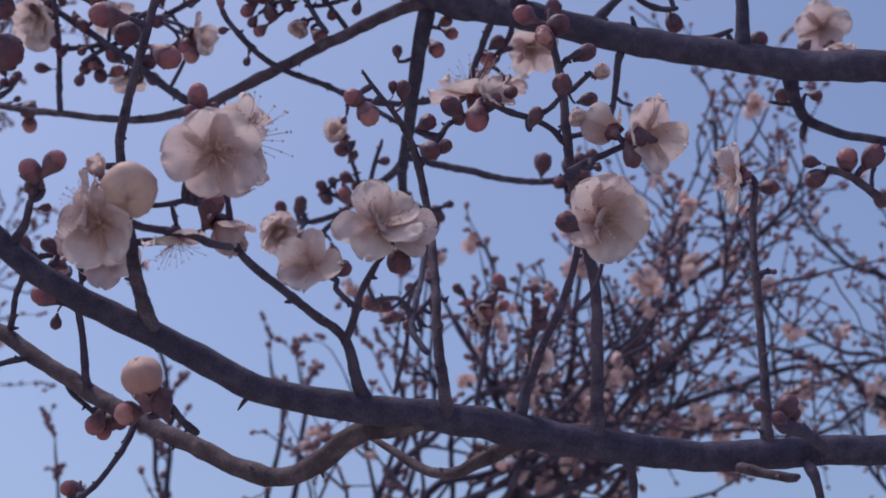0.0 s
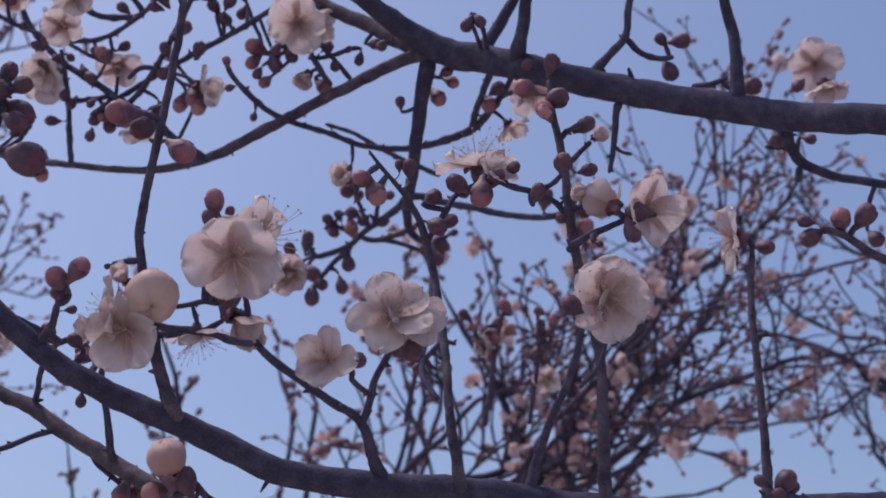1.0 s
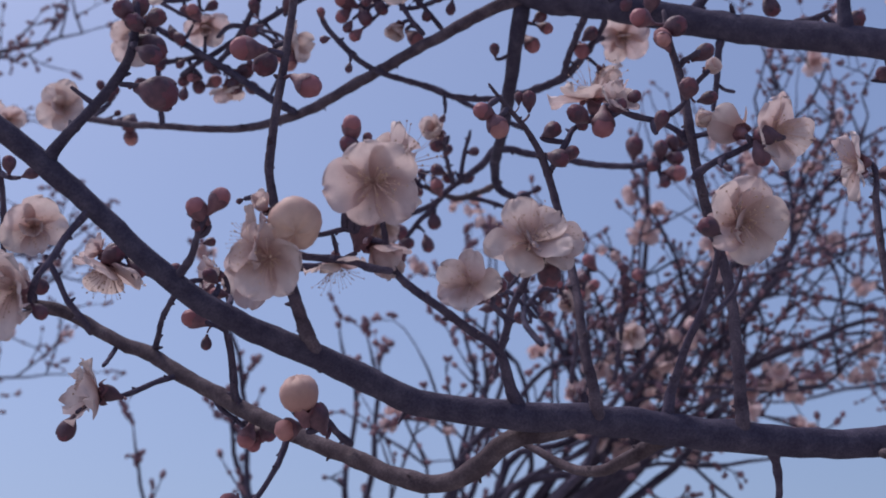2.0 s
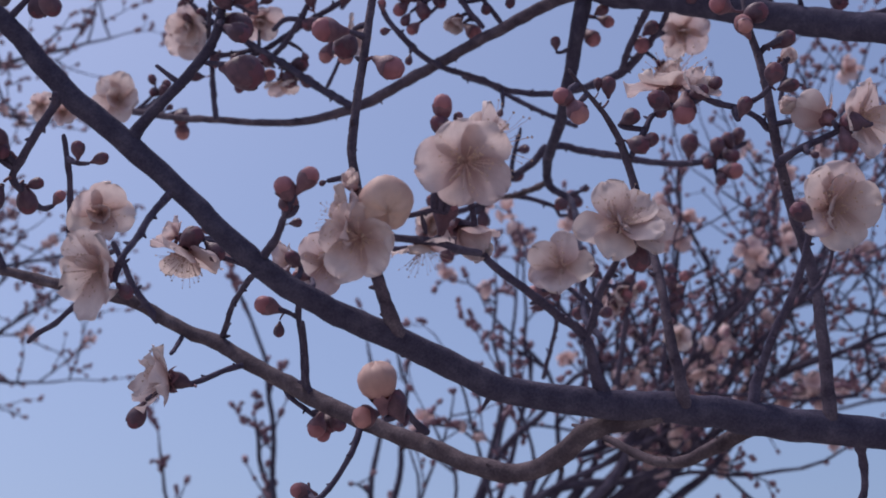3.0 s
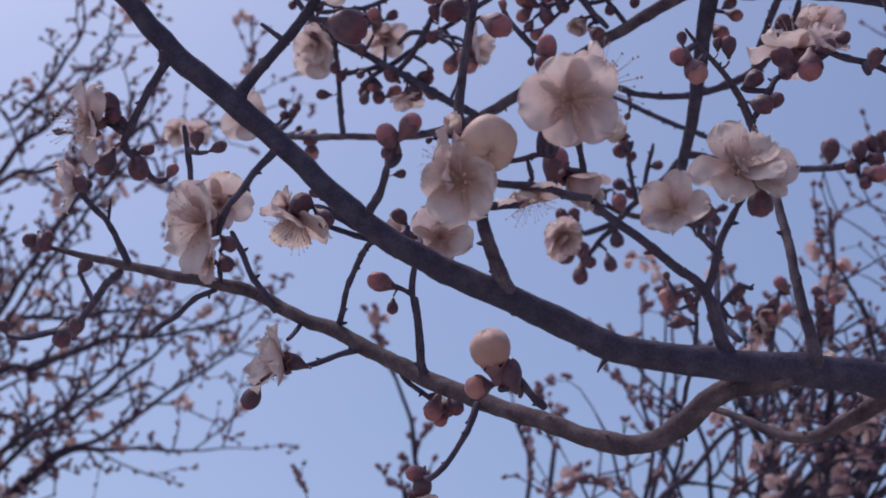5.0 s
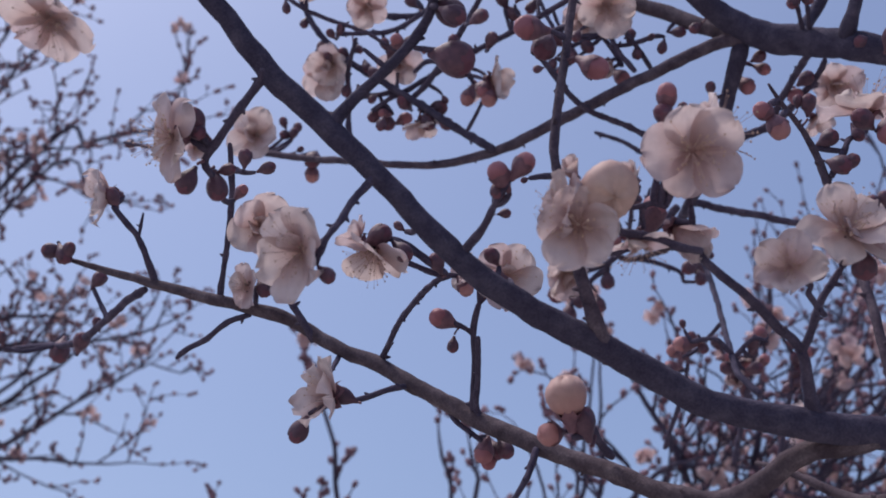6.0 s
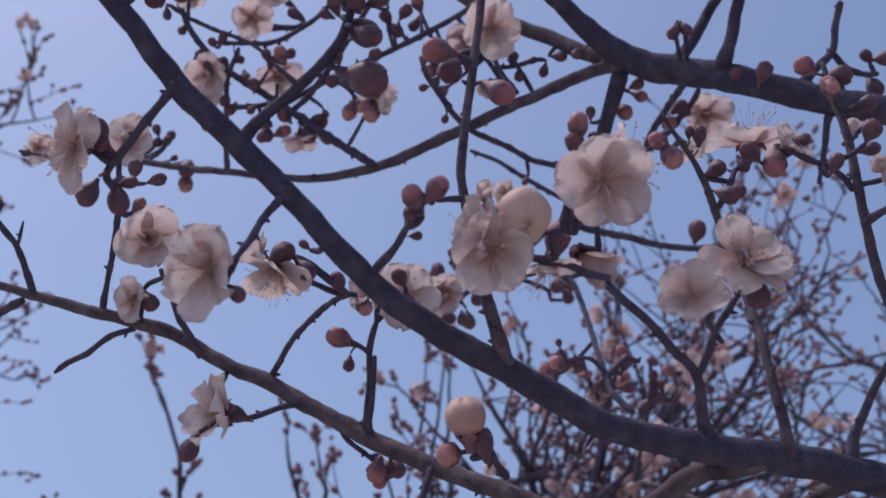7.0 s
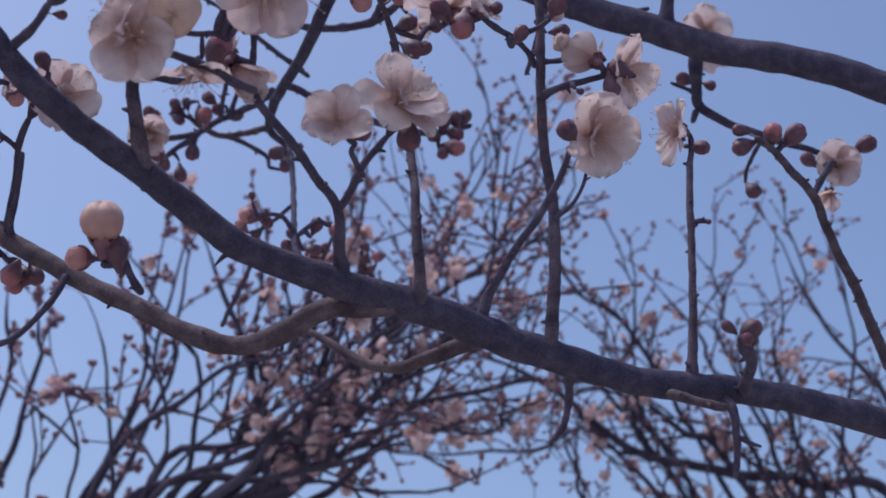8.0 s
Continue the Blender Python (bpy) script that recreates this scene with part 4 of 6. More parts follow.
blossom((-0.0643, 0.3100, 1.6750), (0.02, -0.81, -0.59), 0.0299, 1)
blossom((-0.0586, 0.3184, 1.6837), (0.87, -0.48, -0.13), 0.0317, 1.22)
bud((-0.0875, 0.3108, 1.6635), (0.15, -0.62, -0.75), 0.0155, 3)
blossom((-0.0968, 0.3149, 1.6697), (-0.39, -0.89, 0.24), 0.0109, 0.5)
blossom((-0.0998, 0.3154, 1.6606), (-0.85, -0.52, -0.05), 0.0219, 1.15)
blossom((-0.0956, 0.3154, 1.6544), (-0.24, -0.67, -0.70), 0.0255, 1)
blossom((-0.0781, 0.3322, 1.6587), (0.08, 0.29, -0.95), 0.0216, 1.2)
blossom((-0.0186, 0.3362, 1.6644), (-0.07, -0.94, 0.34), 0.0291, 1.12)
blossom((-0.0131, 0.3419, 1.6664), (0.49, -0.87, 0.04), 0.024, 1.1)
blossom((-0.0375, 0.3286, 1.6482), (-0.47, -0.85, -0.22), 0.022, 1)
blossom((0.0115, 0.3985, 1.749), (-0.02, -0.42, 0.9), 0.035, 1.15)
blossom((0.0170, 0.3792, 1.7346), (0.51, -0.71, 0.49), 0.0174, 0.9)
blossom((0.0578, 0.3679, 1.7159), (-0.31, 0.58, 0.75), 0.0214, 0.55)
blossom((0.0511, 0.3768, 1.7238), (-0.75, -0.63, 0.21), 0.0135, 0.3)
blossom((0.0701, 0.3724, 1.7169), (0.68, -0.67, -0.31), 0.0309, 1.12)
blossom((0.0499, 0.3525, 1.6749), (0.13, -0.93, -0.34), 0.0321, 1)
blossom((0.0535, 0.3566, 1.6761), (0.64, -0.54, -0.55), 0.0276, 1.15)
blossom((0.1105, 0.4125, 1.7225), (-0.99, -0.03, -0.12), 0.0287, 1.1)
blossom((0.0609, 0.4255, 1.7749), (0.60, -0.80, 0.04), 0.0108, 0.5)
blossom((-0.0552, 0.6032, 1.8479), (-0.51, -0.86, 0.03), 0.0232, 0.6)
blossom((0.1987, 0.5475, 1.8828), (-0.38, -0.75, -0.53), 0.0302, 1)
blossom((0.1999, 0.5416, 1.8664), (0.16, -0.15, -0.98), 0.0254, 0.9)
blossom((0.0462, 0.558, 1.8768), (0.05, -0.54, -0.84), 0.0318, 1)
blossom((-0.2424, 0.2842, 1.7049), (-0.01, -0.30, -0.95), 0.0293, 1.05)
blossom((-0.2168, 0.3247, 1.6917), (-0.73, -0.59, -0.34), 0.0317, 1.2)
blossom((-0.297, 0.5891, 1.8643), (0.63, -0.70, -0.35), 0.0201, 0.75)
blossom((-0.2149, 0.4356, 1.7248), (0.22, -0.88, -0.43), 0.029, 1)
blossom((-0.1736, 0.3229, 1.6516), (-0.58, -0.72, -0.38), 0.03, 1)
blossom((-0.1591, 0.3668, 1.6755), (-0.40, 0.08, -0.91), 0.0286, 1.2)
blossom((-0.1648, 0.3714, 1.6832), (-0.76, -0.14, 0.63), 0.0141, 0.8)
blossom((-0.2202, 0.4443, 1.703), (-0.68, -0.65, -0.33), 0.0187, 1.15)
blossom((-0.18, 0.4279, 1.651), (-0.9, -0.42, -0.08), 0.032, 0.86)
blossom((-0.276, 0.4327, 1.7383), (-0.85, -0.48, -0.2), 0.026, 0.8)
blossom((-0.1183, 0.4039, 1.6854), (0.19, -0.92, -0.34), 0.0267, 1)
blossom((-0.1298, 0.3957, 1.6831), (-0.70, -0.68, -0.22), 0.0168, 0.8)
blossom((-0.0937, 0.6483, 1.8135), (0.17, -0.92, -0.35), 0.0221, 0.9)
blossom((-0.0906, 0.633, 1.8056), (-0.09, -0.85, -0.53), 0.0262, 1)
blossom((-0.1908, 0.4979, 1.8857), (0.09, -0.71, -0.70), 0.0235, 1)
blossom((-0.219, 0.5618, 1.9), (-0.32, -0.53, -0.78), 0.0259, 0.9)
blossom((-0.1839, 0.5771, 1.9111), (0.16, -0.36, -0.92), 0.0272, 0.9)
blossom((-0.2249, 0.5129, 1.913), (-0.03, 0.69, 0.72), 0.0247, 0.9)
blossom((-0.1697, 0.5773, 1.8712), (0.24, 0.13, -0.96), 0.0239, 0.9)
blossom((-0.0679, 0.5368, 1.9074), (0.23, -0.62, -0.75), 0.0244, 0.9)
blossom((-0.082, 0.5368, 1.9058), (-0.48, -0.44, -0.76), 0.0257, 0.9)
blossom((-0.1408, 0.577, 1.8938), (0.32, 0.15, -0.93), 0.0236, 0.85)
blossom((-0.1818, 0.4864, 1.8932), (0.08, -0.92, -0.37), 0.0221, 0.9)
blossom((-0.0732, 0.5031, 1.8875), (0.01, -0.77, -0.64), 0.0328, 1)
blossom((-0.0712, 0.5332, 1.8751), (-0.24, -0.53, -0.81), 0.0173, 0.6)
blossom((-0.1313, 0.551, 1.8798), (0.96, -0.21, -0.18), 0.0253, 0.8)
blossom((-0.2248, 0.5803, 1.9054), (0.03, -0.63, -0.78), 0.0307, 0.95)
blossom((-0.2592, 0.5708, 1.8597), (-0.02, -0.92, -0.39), 0.031, 0.95)
blossom((-0.321, 0.616, 1.8859), (0.52, -0.57, -0.63), 0.02, 0.8)
blossom((0.2323, 0.4883, 1.7709), (-0.27, -0.88, -0.39), 0.0265, 0.9)
blossom((0.2408, 0.5079, 1.7677), (-0.42, 0.10, -0.90), 0.0197, 0.8)
blossom((0.0336, 0.5564, 1.8556), (0.56, 0.02, -0.83), 0.0206, 0.8)
blossom((-0.0931, 0.6332, 1.8068), (0.32, -0.27, -0.91), 0.0289, 0.9)
bud((-0.0982, 0.3905, 1.635), (-0.15, -0.45, 0.88), 0.0138, 3)
bud((-0.1037, 0.3974, 1.6251), (-0.64, -0.68, -0.36), 0.0084, 2)
bud((-0.0935, 0.3965, 1.6293), (-0.36, -0.57, 0.74), 0.01, 0)
bud((-0.1177, 0.3151, 1.6714), (-0.45, -0.72, 0.52), 0.007, 1)
bud((-0.1108, 0.3139, 1.6739), (0.64, -0.29, 0.71), 0.007, 1)
bud((-0.0704, 0.3085, 1.6927), (0.06, -0.69, 0.72), 0.0065, 1)
bud((-0.0713, 0.3108, 1.6877), (-0.50, -0.77, 0.38), 0.0062, 0)
bud((-0.066, 0.3108, 1.69), (0.33, -0.44, 0.84), 0.0031, 0)
bud((-0.0719, 0.348, 1.678), (0.25, -0.4, 0.88), 0.0092, 1)
blossom((-0.0675, 0.3366, 1.6655), (0.6, -0.25, -0.76), 0.0215, 0.5)
bud((-0.0295, 0.335, 1.65), (0.99, -0.13, -0.06), 0.006, 0)
bud((-0.0129, 0.3441, 1.6565), (0.13, 0.18, -0.97), 0.0077, 0)
bud((-0.1209, 0.3485, 1.6636), (-0.46, -0.78, 0.43), 0.0051, 0)
bud((-0.1196, 0.3538, 1.6594), (-0.93, -0.36, 0.10), 0.0042, 1)
bud((-0.0885, 0.3398, 1.7266), (0.74, -0.2, -0.64), 0.0088, 1)
bud((-0.1096, 0.3358, 1.7398), (-0.8, -0.45, -0.2), 0.0088, 1)
bud((-0.1046, 0.3470, 1.7405), (-0.3, -0.25, -0.92), 0.0088, 0)
bud((-0.1111, 0.3432, 1.6869), (-0.91, -0.07, -0.42), 0.0021, 0)
bud((-0.0307, 0.3722, 1.7314), (-0.78, -0.62, 0.11), 0.0069, 1)
bud((-0.0258, 0.3746, 1.7261), (0.48, 0.03, -0.88), 0.0079, 2)
bud((-0.0568, 0.6199, 1.8506), (-0.74, -0.14, -0.66), 0.01, 0)
bud((-0.0139, 0.3779, 1.7385), (0.01, -0.72, 0.69), 0.0057, 0)
bud((-0.0053, 0.3898, 1.7319), (0.77, -0.62, 0.16), 0.0063, 0)
bud((-0.0041, 0.3848, 1.7175), (0.63, -0.52, -0.58), 0.0075, 0)
bud((-0.077, 0.7279, 1.8793), (-0.93, -0.24, 0.27), 0.0083, 0)
bud((-0.0626, 0.7195, 1.8736), (0.27, 0.46, -0.84), 0.0089, 0)
bud((0.0121, 0.3794, 1.7272), (-0.13, 0.02, -0.99), 0.0091, 1)
bud((0.0032, 0.3775, 1.7312), (-0.69, -0.70, 0.17), 0.0077, 0)
bud((0.0180, 0.3765, 1.7333), (0.84, -0.55, 0.00), 0.006, 0)
bud((0.0325, 0.3746, 1.7259), (0.32, -0.69, 0.65), 0.0056, 0)
bud((0.0369, 0.3788, 1.7619), (-0.43, -0.83, 0.36), 0.0071, 2)
bud((0.0298, 0.3806, 1.7723), (-0.80, -0.59, 0.04), 0.0079, 1)
bud((0.0421, 0.3779, 1.7662), (0.81, -0.58, -0.05), 0.0082, 0)
bud((0.0524, 0.3831, 1.7575), (0.82, -0.47, 0.34), 0.0071, 0)
bud((0.0404, 0.3596, 1.7294), (0.08, -0.95, 0.32), 0.0072, 0)
bud((0.0533, 0.3894, 1.7416), (0.84, -0.55, -0.03), 0.006, 0)
bud((0.0581, 0.638, 1.8519), (0.09, -0.79, 0.61), 0.0114, 0)
bud((0.0385, 0.3454, 1.6704), (-0.73, -0.59, 0.34), 0.0069, 0)
bud((0.0657, 0.3672, 1.7130), (-0.99, -0.03, 0.11), 0.0076, 0)
bud((0.0639, 0.3683, 1.7060), (0.34, 0.30, -0.89), 0.0068, 0)
bud((0.0522, 0.3682, 1.7017), (0.92, 0.07, -0.38), 0.0027, 0)
bud((0.0720, 0.6300, 1.8455), (0.1, -0.5, 0.85), 0.0095, 0)
bud((0.0790, 0.6320, 1.8500), (-0.3, -0.4, 0.85), 0.0090, 0)
bud((0.0860, 0.6350, 1.8545), (0.2, -0.5, 0.8), 0.0080, 0)
bud((0.0800, 0.6330, 1.8400), (0.6, -0.6, -0.4), 0.0095, 0)
bud((0.0665, 0.6310, 1.8350), (-0.7, -0.5, -0.4), 0.0080, 0)
bud((0.0790, 0.6280, 1.8280), (0.7, -0.5, -0.3), 0.0105, 1)
bud((0.0720, 0.6300, 1.8240), (0.1, -0.3, -0.9), 0.0075, 0)
bud((-0.0052, 0.7429, 1.8707), (-0.26, -0.65, 0.71), 0.011, 0)
bud((0.0049, 0.7493, 1.8806), (0.89, -0.21, 0.40), 0.0053, 0)
bud((0.1232, 0.4175, 1.7205), (0.71, -0.62, -0.32), 0.0065, 0)
bud((0.1574, 0.496, 1.8095), (-0.98, 0.05, 0.20), 0.0072, 0)
bud((0.1747, 0.5013, 1.8127), (0.79, -0.41, -0.46), 0.0058, 0)
bud((0.1403, 0.4155, 1.7231), (-0.84, 0.41, -0.35), 0.0081, 0)
bud((0.1382, 0.4131, 1.7291), (-0.97, 0.09, 0.23), 0.0055, 0)
bud((0.1514, 0.4099, 1.7286), (-0.08, -0.73, 0.67), 0.0081, 1)
bud((0.1605, 0.4084, 1.7291), (0.42, -0.76, 0.49), 0.0085, 0)
bud((0.2172, 0.4879, 1.7713), (-0.87, -0.09, 0.48), 0.0075, 0)
bud((0.2433, 0.4773, 1.779), (0.60, -0.76, 0.24), 0.0094, 0)
bud((0.2257, 0.4877, 1.7673), (-0.75, 0.35, -0.56), 0.007, 0)
bud((0.0935, 0.3507, 1.6135), (-0.83, -0.06, 0.55), 0.0042, 0)
bud((0.1008, 0.3496, 1.6131), (0.53, -0.45, 0.6), 0.0068, 0)
bud((0.0975, 0.3465, 1.6085), (-0.63, -0.64, 0.2), 0.004, 0)
bud((0.1045, 0.356, 1.6125), (0.5, -0.2, 0.75), 0.004, 0)
bud((0.1172, 0.4037, 1.6796), (0.89, -0.45, -0.05), 0.0022, 0)
bud((-0.1254, 0.4501, 1.6348), (-0.05, 0.03, -1.00), 0.0064, 1)
bud((-0.1193, 0.447, 1.6376), (0.49, 0.04, -0.87), 0.0067, 0)
bud((-0.0368, 0.6293, 1.7583), (-0.74, -0.62, 0.27), 0.0067, 2)
bud((-0.1181, 0.3195, 1.6686), (-0.01, 0.25, -0.97), 0.0049, 0)
bud((-0.1162, 0.3278, 1.6661), (0.99, -0.08, 0.08), 0.0032, 0)
bud((-0.21, 0.3225, 1.6975), (-0.41, -0.83, 0.38), 0.0066, 0)
bud((-0.2091, 0.3246, 1.6937), (0.69, -0.31, -0.65), 0.0054, 0)
bud((-0.2126, 0.3319, 1.6804), (-0.42, 0.14, -0.89), 0.0069, 0)
bud((-0.2057, 0.3407, 1.6836), (0.16, 0.31, -0.94), 0.0071, 0)
bud((-0.2022, 0.3379, 1.6887), (0.97, -0.17, 0.16), 0.0043, 0)
bud((-0.2042, 0.3633, 1.6965), (0.66, -0.49, 0.57), 0.0043, 1)
bud((-0.2347, 0.3382, 1.6988), (-0.96, -0.28, -0.04), 0.0028, 0)
bud((-0.2137, 0.4461, 1.7028), (0.48, 0.06, -0.88), 0.0069, 0)
bud((-0.166, 0.3247, 1.6446), (0.71, 0.12, -0.70), 0.0051, 0)
bud((-0.1573, 0.3629, 1.6791), (0.82, -0.44, 0.37), 0.0077, 0)
bud((-0.1499, 0.3658, 1.6744), (0.69, 0.11, -0.71), 0.0067, 0)
bud((-0.1503, 0.353, 1.6768), (-0.78, -0.34, 0.53), 0.0031, 0)
bud((-0.1911, 0.4270, 1.6367), (-0.43, 0.01, -0.90), 0.0078, 0)
bud((-0.1767, 0.4276, 1.6507), (-0.92, -0.23, 0.32), 0.0072, 0)
bud((-0.2751, 0.4306, 1.7364), (-0.29, -0.75, 0.59), 0.007, 0)
bud((-0.3015, 0.457, 1.7243), (0.47, 0.07, -0.88), 0.0074, 0)
bud((-0.3075, 0.4568, 1.7265), (-0.94, -0.34, -0.07), 0.007, 0)
bud((-0.2988, 0.455, 1.7259), (0.39, -0.53, 0.75), 0.0057, 0)
bud((-0.297, 0.4877, 1.7296), (0.66, -0.39, 0.64), 0.0073, 0)
bud((-0.3314, 0.5419, 1.7192), (-0.09, -0.04, -1.00), 0.0101, 0)
bud((-0.312, 0.5171, 1.7133), (0.38, -0.65, 0.66), 0.0079, 0)
bud((-0.2992, 0.4998, 1.7142), (-0.17, -0.67, 0.72), 0.0047, 0)
bud((-0.1406, 0.3807, 1.679), (-0.34, -0.63, 0.70), 0.006, 0)
bud((-0.1317, 0.3941, 1.676), (0.51, -0.00, -0.86), 0.0058, 2)
bud((-0.1408, 0.4079, 1.6713), (-0.85, -0.51, 0.17), 0.008, 1)
bud((-0.1368, 0.4136, 1.6633), (-0.11, 0.29, -0.95), 0.0045, 0)
bud((-0.1268, 0.4426, 1.6348), (-0.26, -0.07, -0.96), 0.0075, 1)
bud((-0.1227, 0.4489, 1.6378), (0.46, -0.07, -0.89), 0.0068, 0)
bud((-0.188, 0.5519, 1.852), (-0.25, 0.28, -0.93), 0.0059, 0)
bud((-0.1941, 0.3036, 1.7319), (-0.35, 0.45, -0.82), 0.0069, 0)
bud((-0.2368, 0.5208, 1.9049), (0.13, 0.53, -0.84), 0.0051, 0)
bud((-0.1308, 0.3139, 1.7112), (0.93, -0.05, -0.3), 0.0115, 0)
bud((-0.1325, 0.3088, 1.7245), (0.71, 0.02, -0.60), 0.0088, 0)
bud((-0.1382, 0.3034, 1.7331), (-0.67, -0.74, 0.06), 0.006, 0)
bud((-0.1439, 0.5625, 1.8762), (-0.36, 0.18, -0.91), 0.0085, 2)
bud((-0.2861, 0.3352, 1.763), (-0.44, -0.90, -0.03), 0.0084, 0)
bud((-0.2855, 0.3394, 1.7554), (-0.34, 0.38, -0.86), 0.0067, 0)
bud((-0.2369, 0.6224, 1.8668), (0.01, 0.43, -0.90), 0.0086, 2)
bud((-0.249, 0.6185, 1.8937), (0.42, -0.56, 0.72), 0.0057, 0)
bud((-0.2434, 0.615, 1.8796), (0.87, -0.30, 0.40), 0.0042, 0)
bud((-0.1915, 0.5817, 1.8803), (-0.90, -0.42, -0.09), 0.0054, 1)
bud((-0.212, 0.5751, 1.8911), (-0.24, 0.30, -0.92), 0.0067, 0)
bud((-0.1868, 0.5649, 1.9106), (0.41, -0.71, 0.57), 0.0067, 0)
bud((-0.1774, 0.5628, 1.9148), (0.86, -0.43, 0.26), 0.0067, 0)
bud((-0.22, 0.5577, 1.9014), (-0.48, -0.75, 0.45), 0.0057, 0)
bud((-0.1751, 0.5443, 1.9276), (-0.65, -0.68, 0.33), 0.0066, 0)
bud((-0.1193, 0.5493, 1.9214), (0.66, 0.15, -0.73), 0.0075, 0)
bud((-0.11, 0.548, 1.9243), (-0.43, 0.33, -0.84), 0.0066, 0)
bud((-0.1255, 0.5454, 1.9281), (-0.49, -0.76, 0.42), 0.0071, 0)
bud((-0.1003, 0.5361, 1.8949), (-0.79, -0.59, 0.19), 0.0093, 1)
bud((-0.1018, 0.5401, 1.8875), (-0.72, 0.03, -0.69), 0.0077, 1)
bud((-0.0994, 0.5431, 1.8824), (-0.57, 0.31, -0.76), 0.0060, 0)
bud((-0.0898, 0.5411, 1.8864), (0.39, 0.14, -0.91), 0.0085, 0)
bud((-0.0734, 0.5283, 1.91), (0.50, -0.75, 0.43), 0.0085, 0)
bud((-0.0635, 0.5435, 1.8733), (0.67, -0.07, -0.74), 0.0084, 1)
bud((-0.044, 0.5286, 1.8804), (-0.25, 0.41, -0.88), 0.0058, 0)
bud((-0.0353, 0.5249, 1.8874), (0.91, -0.33, -0.23), 0.0062, 0)
bud((-0.0516, 0.5647, 1.836), (-0.44, 0.52, -0.73), 0.0038, 0)
bud((-0.079, 0.7224, 1.8807), (-0.76, -0.51, 0.40), 0.0077, 0)
bud((-0.0753, 0.7269, 1.8727), (0.85, -0.19, -0.50), 0.0077, 0)
bud((-0.0138, 0.7159, 1.8545), (-0.71, 0.10, -0.70), 0.0094, 0)
bud((-0.0066, 0.7196, 1.8483), (0.22, 0.15, -0.96), 0.0081, 0)
bud((-0.0695, 0.7261, 1.8335), (0.21, 0.18, -0.96), 0.0094, 0)
bud((-0.0932, 0.6503, 1.8039), (0.22, 0.20, -0.96), 0.0079, 0)
bud((-0.0376, 0.579, 1.7396), (-1.00, -0.07, -0.02), 0.0083, 2)
bud((-0.0277, 0.5802, 1.738), (0.18, 0.14, -0.97), 0.0056, 0)
bud((-0.0376, 0.5741, 1.7484), (-0.26, -0.58, 0.77), 0.0036, 0)
bud((-0.0039, 0.5793, 1.7407), (0.23, -0.66, 0.71), 0.0073, 0)
bud((-0.0165, 0.5852, 1.7296), (-0.85, -0.36, 0.39), 0.0068, 0)
bud((-0.0025, 0.5855, 1.7297), (0.86, -0.50, -0.07), 0.0064, 0)
bud((-0.2354, 0.6136, 1.8713), (-0.15, -0.47, -0.87), 0.0107, 0)
bud((-0.2214, 0.5853, 1.881), (-0.87, -0.46, -0.20), 0.0068, 0)
bud((-0.166, 0.5758, 1.8704), (-0.08, 0.02, -1.00), 0.0098, 0)
bud((-0.1795, 0.5755, 1.8833), (-0.43, -0.90, 0.05), 0.0094, 0)
bud((-0.1556, 0.5722, 1.8663), (0.82, -0.01, -0.57), 0.0080, 0)
bud((-0.1351, 0.5525, 1.8737), (-0.33, 0.05, -0.94), 0.0082, 1)
bud((-0.1308, 0.5414, 1.8985), (0.47, -0.62, 0.63), 0.0078, 0)
bud((-0.1512, 0.5499, 1.904), (-0.23, -0.75, 0.62), 0.0075, 0)
bud((-0.1071, 0.4975, 1.8621), (-0.15, -0.74, 0.66), 0.0043, 1)
bud((-0.1069, 0.5072, 1.8525), (-0.90, -0.23, -0.37), 0.0044, 0)
bud((-0.0959, 0.5176, 1.8414), (-0.26, 0.34, -0.90), 0.0044, 0)
bud((-0.0873, 0.5252, 1.886), (-0.49, 0.03, -0.87), 0.0055, 0)
bud((-0.0599, 0.525, 1.8864), (0.29, -0.69, 0.67), 0.0059, 0)
bud((-0.0566, 0.5291, 1.8772), (0.10, 0.32, -0.94), 0.0055, 0)
bud((-0.0496, 0.5256, 1.8851), (0.84, -0.34, 0.43), 0.0042, 0)
bud((-0.0308, 0.5037, 1.8727), (-0.68, -0.19, -0.71), 0.0057, 0)
bud((0.0114, 0.4789, 1.8671), (-0.51, 0.27, -0.82), 0.0066, 0)
bud((0.0176, 0.4783, 1.8685), (0.66, 0.15, -0.74), 0.0061, 0)
bud((0.0015, 0.5179, 1.8657), (0.77, -0.62, 0.13), 0.0065, 0)
bud((0.0042, 0.5245, 1.863), (0.80, -0.24, -0.55), 0.0066, 1)
bud((-0.0032, 0.5321, 1.8583), (0.50, -0.08, -0.86), 0.0086, 1)
bud((0.0235, 0.5468, 1.8622), (-0.34, -0.62, -0.71), 0.0088, 1)
bud((0.028, 0.5389, 1.8676), (0.74, -0.55, 0.37), 0.0077, 0)
bud((0.0502, 0.4729, 1.8413), (0.23, -0.81, 0.53), 0.008, 0)
bud((0.0404, 0.4829, 1.8459), (-0.83, -0.55, -0.02), 0.007, 0)
bud((0.114, 0.4814, 1.8569), (0.91, -0.39, -0.12), 0.008, 0)
bud((0.104, 0.4809, 1.8579), (-0.60, -0.54, 0.59), 0.0061, 0)
bud((0.1082, 0.4873, 1.8435), (0.37, -0.05, -0.93), 0.0085, 0)
bud((0.1478, 0.4923, 1.8374), (0.77, -0.63, -0.08), 0.009, 0)
bud((0.1823, 0.5314, 1.8602), (-0.71, -0.04, -0.71), 0.0071, 0)
bud((0.204, 0.5182, 1.767), (0.34, -0.43, -0.84), 0.008, 0)
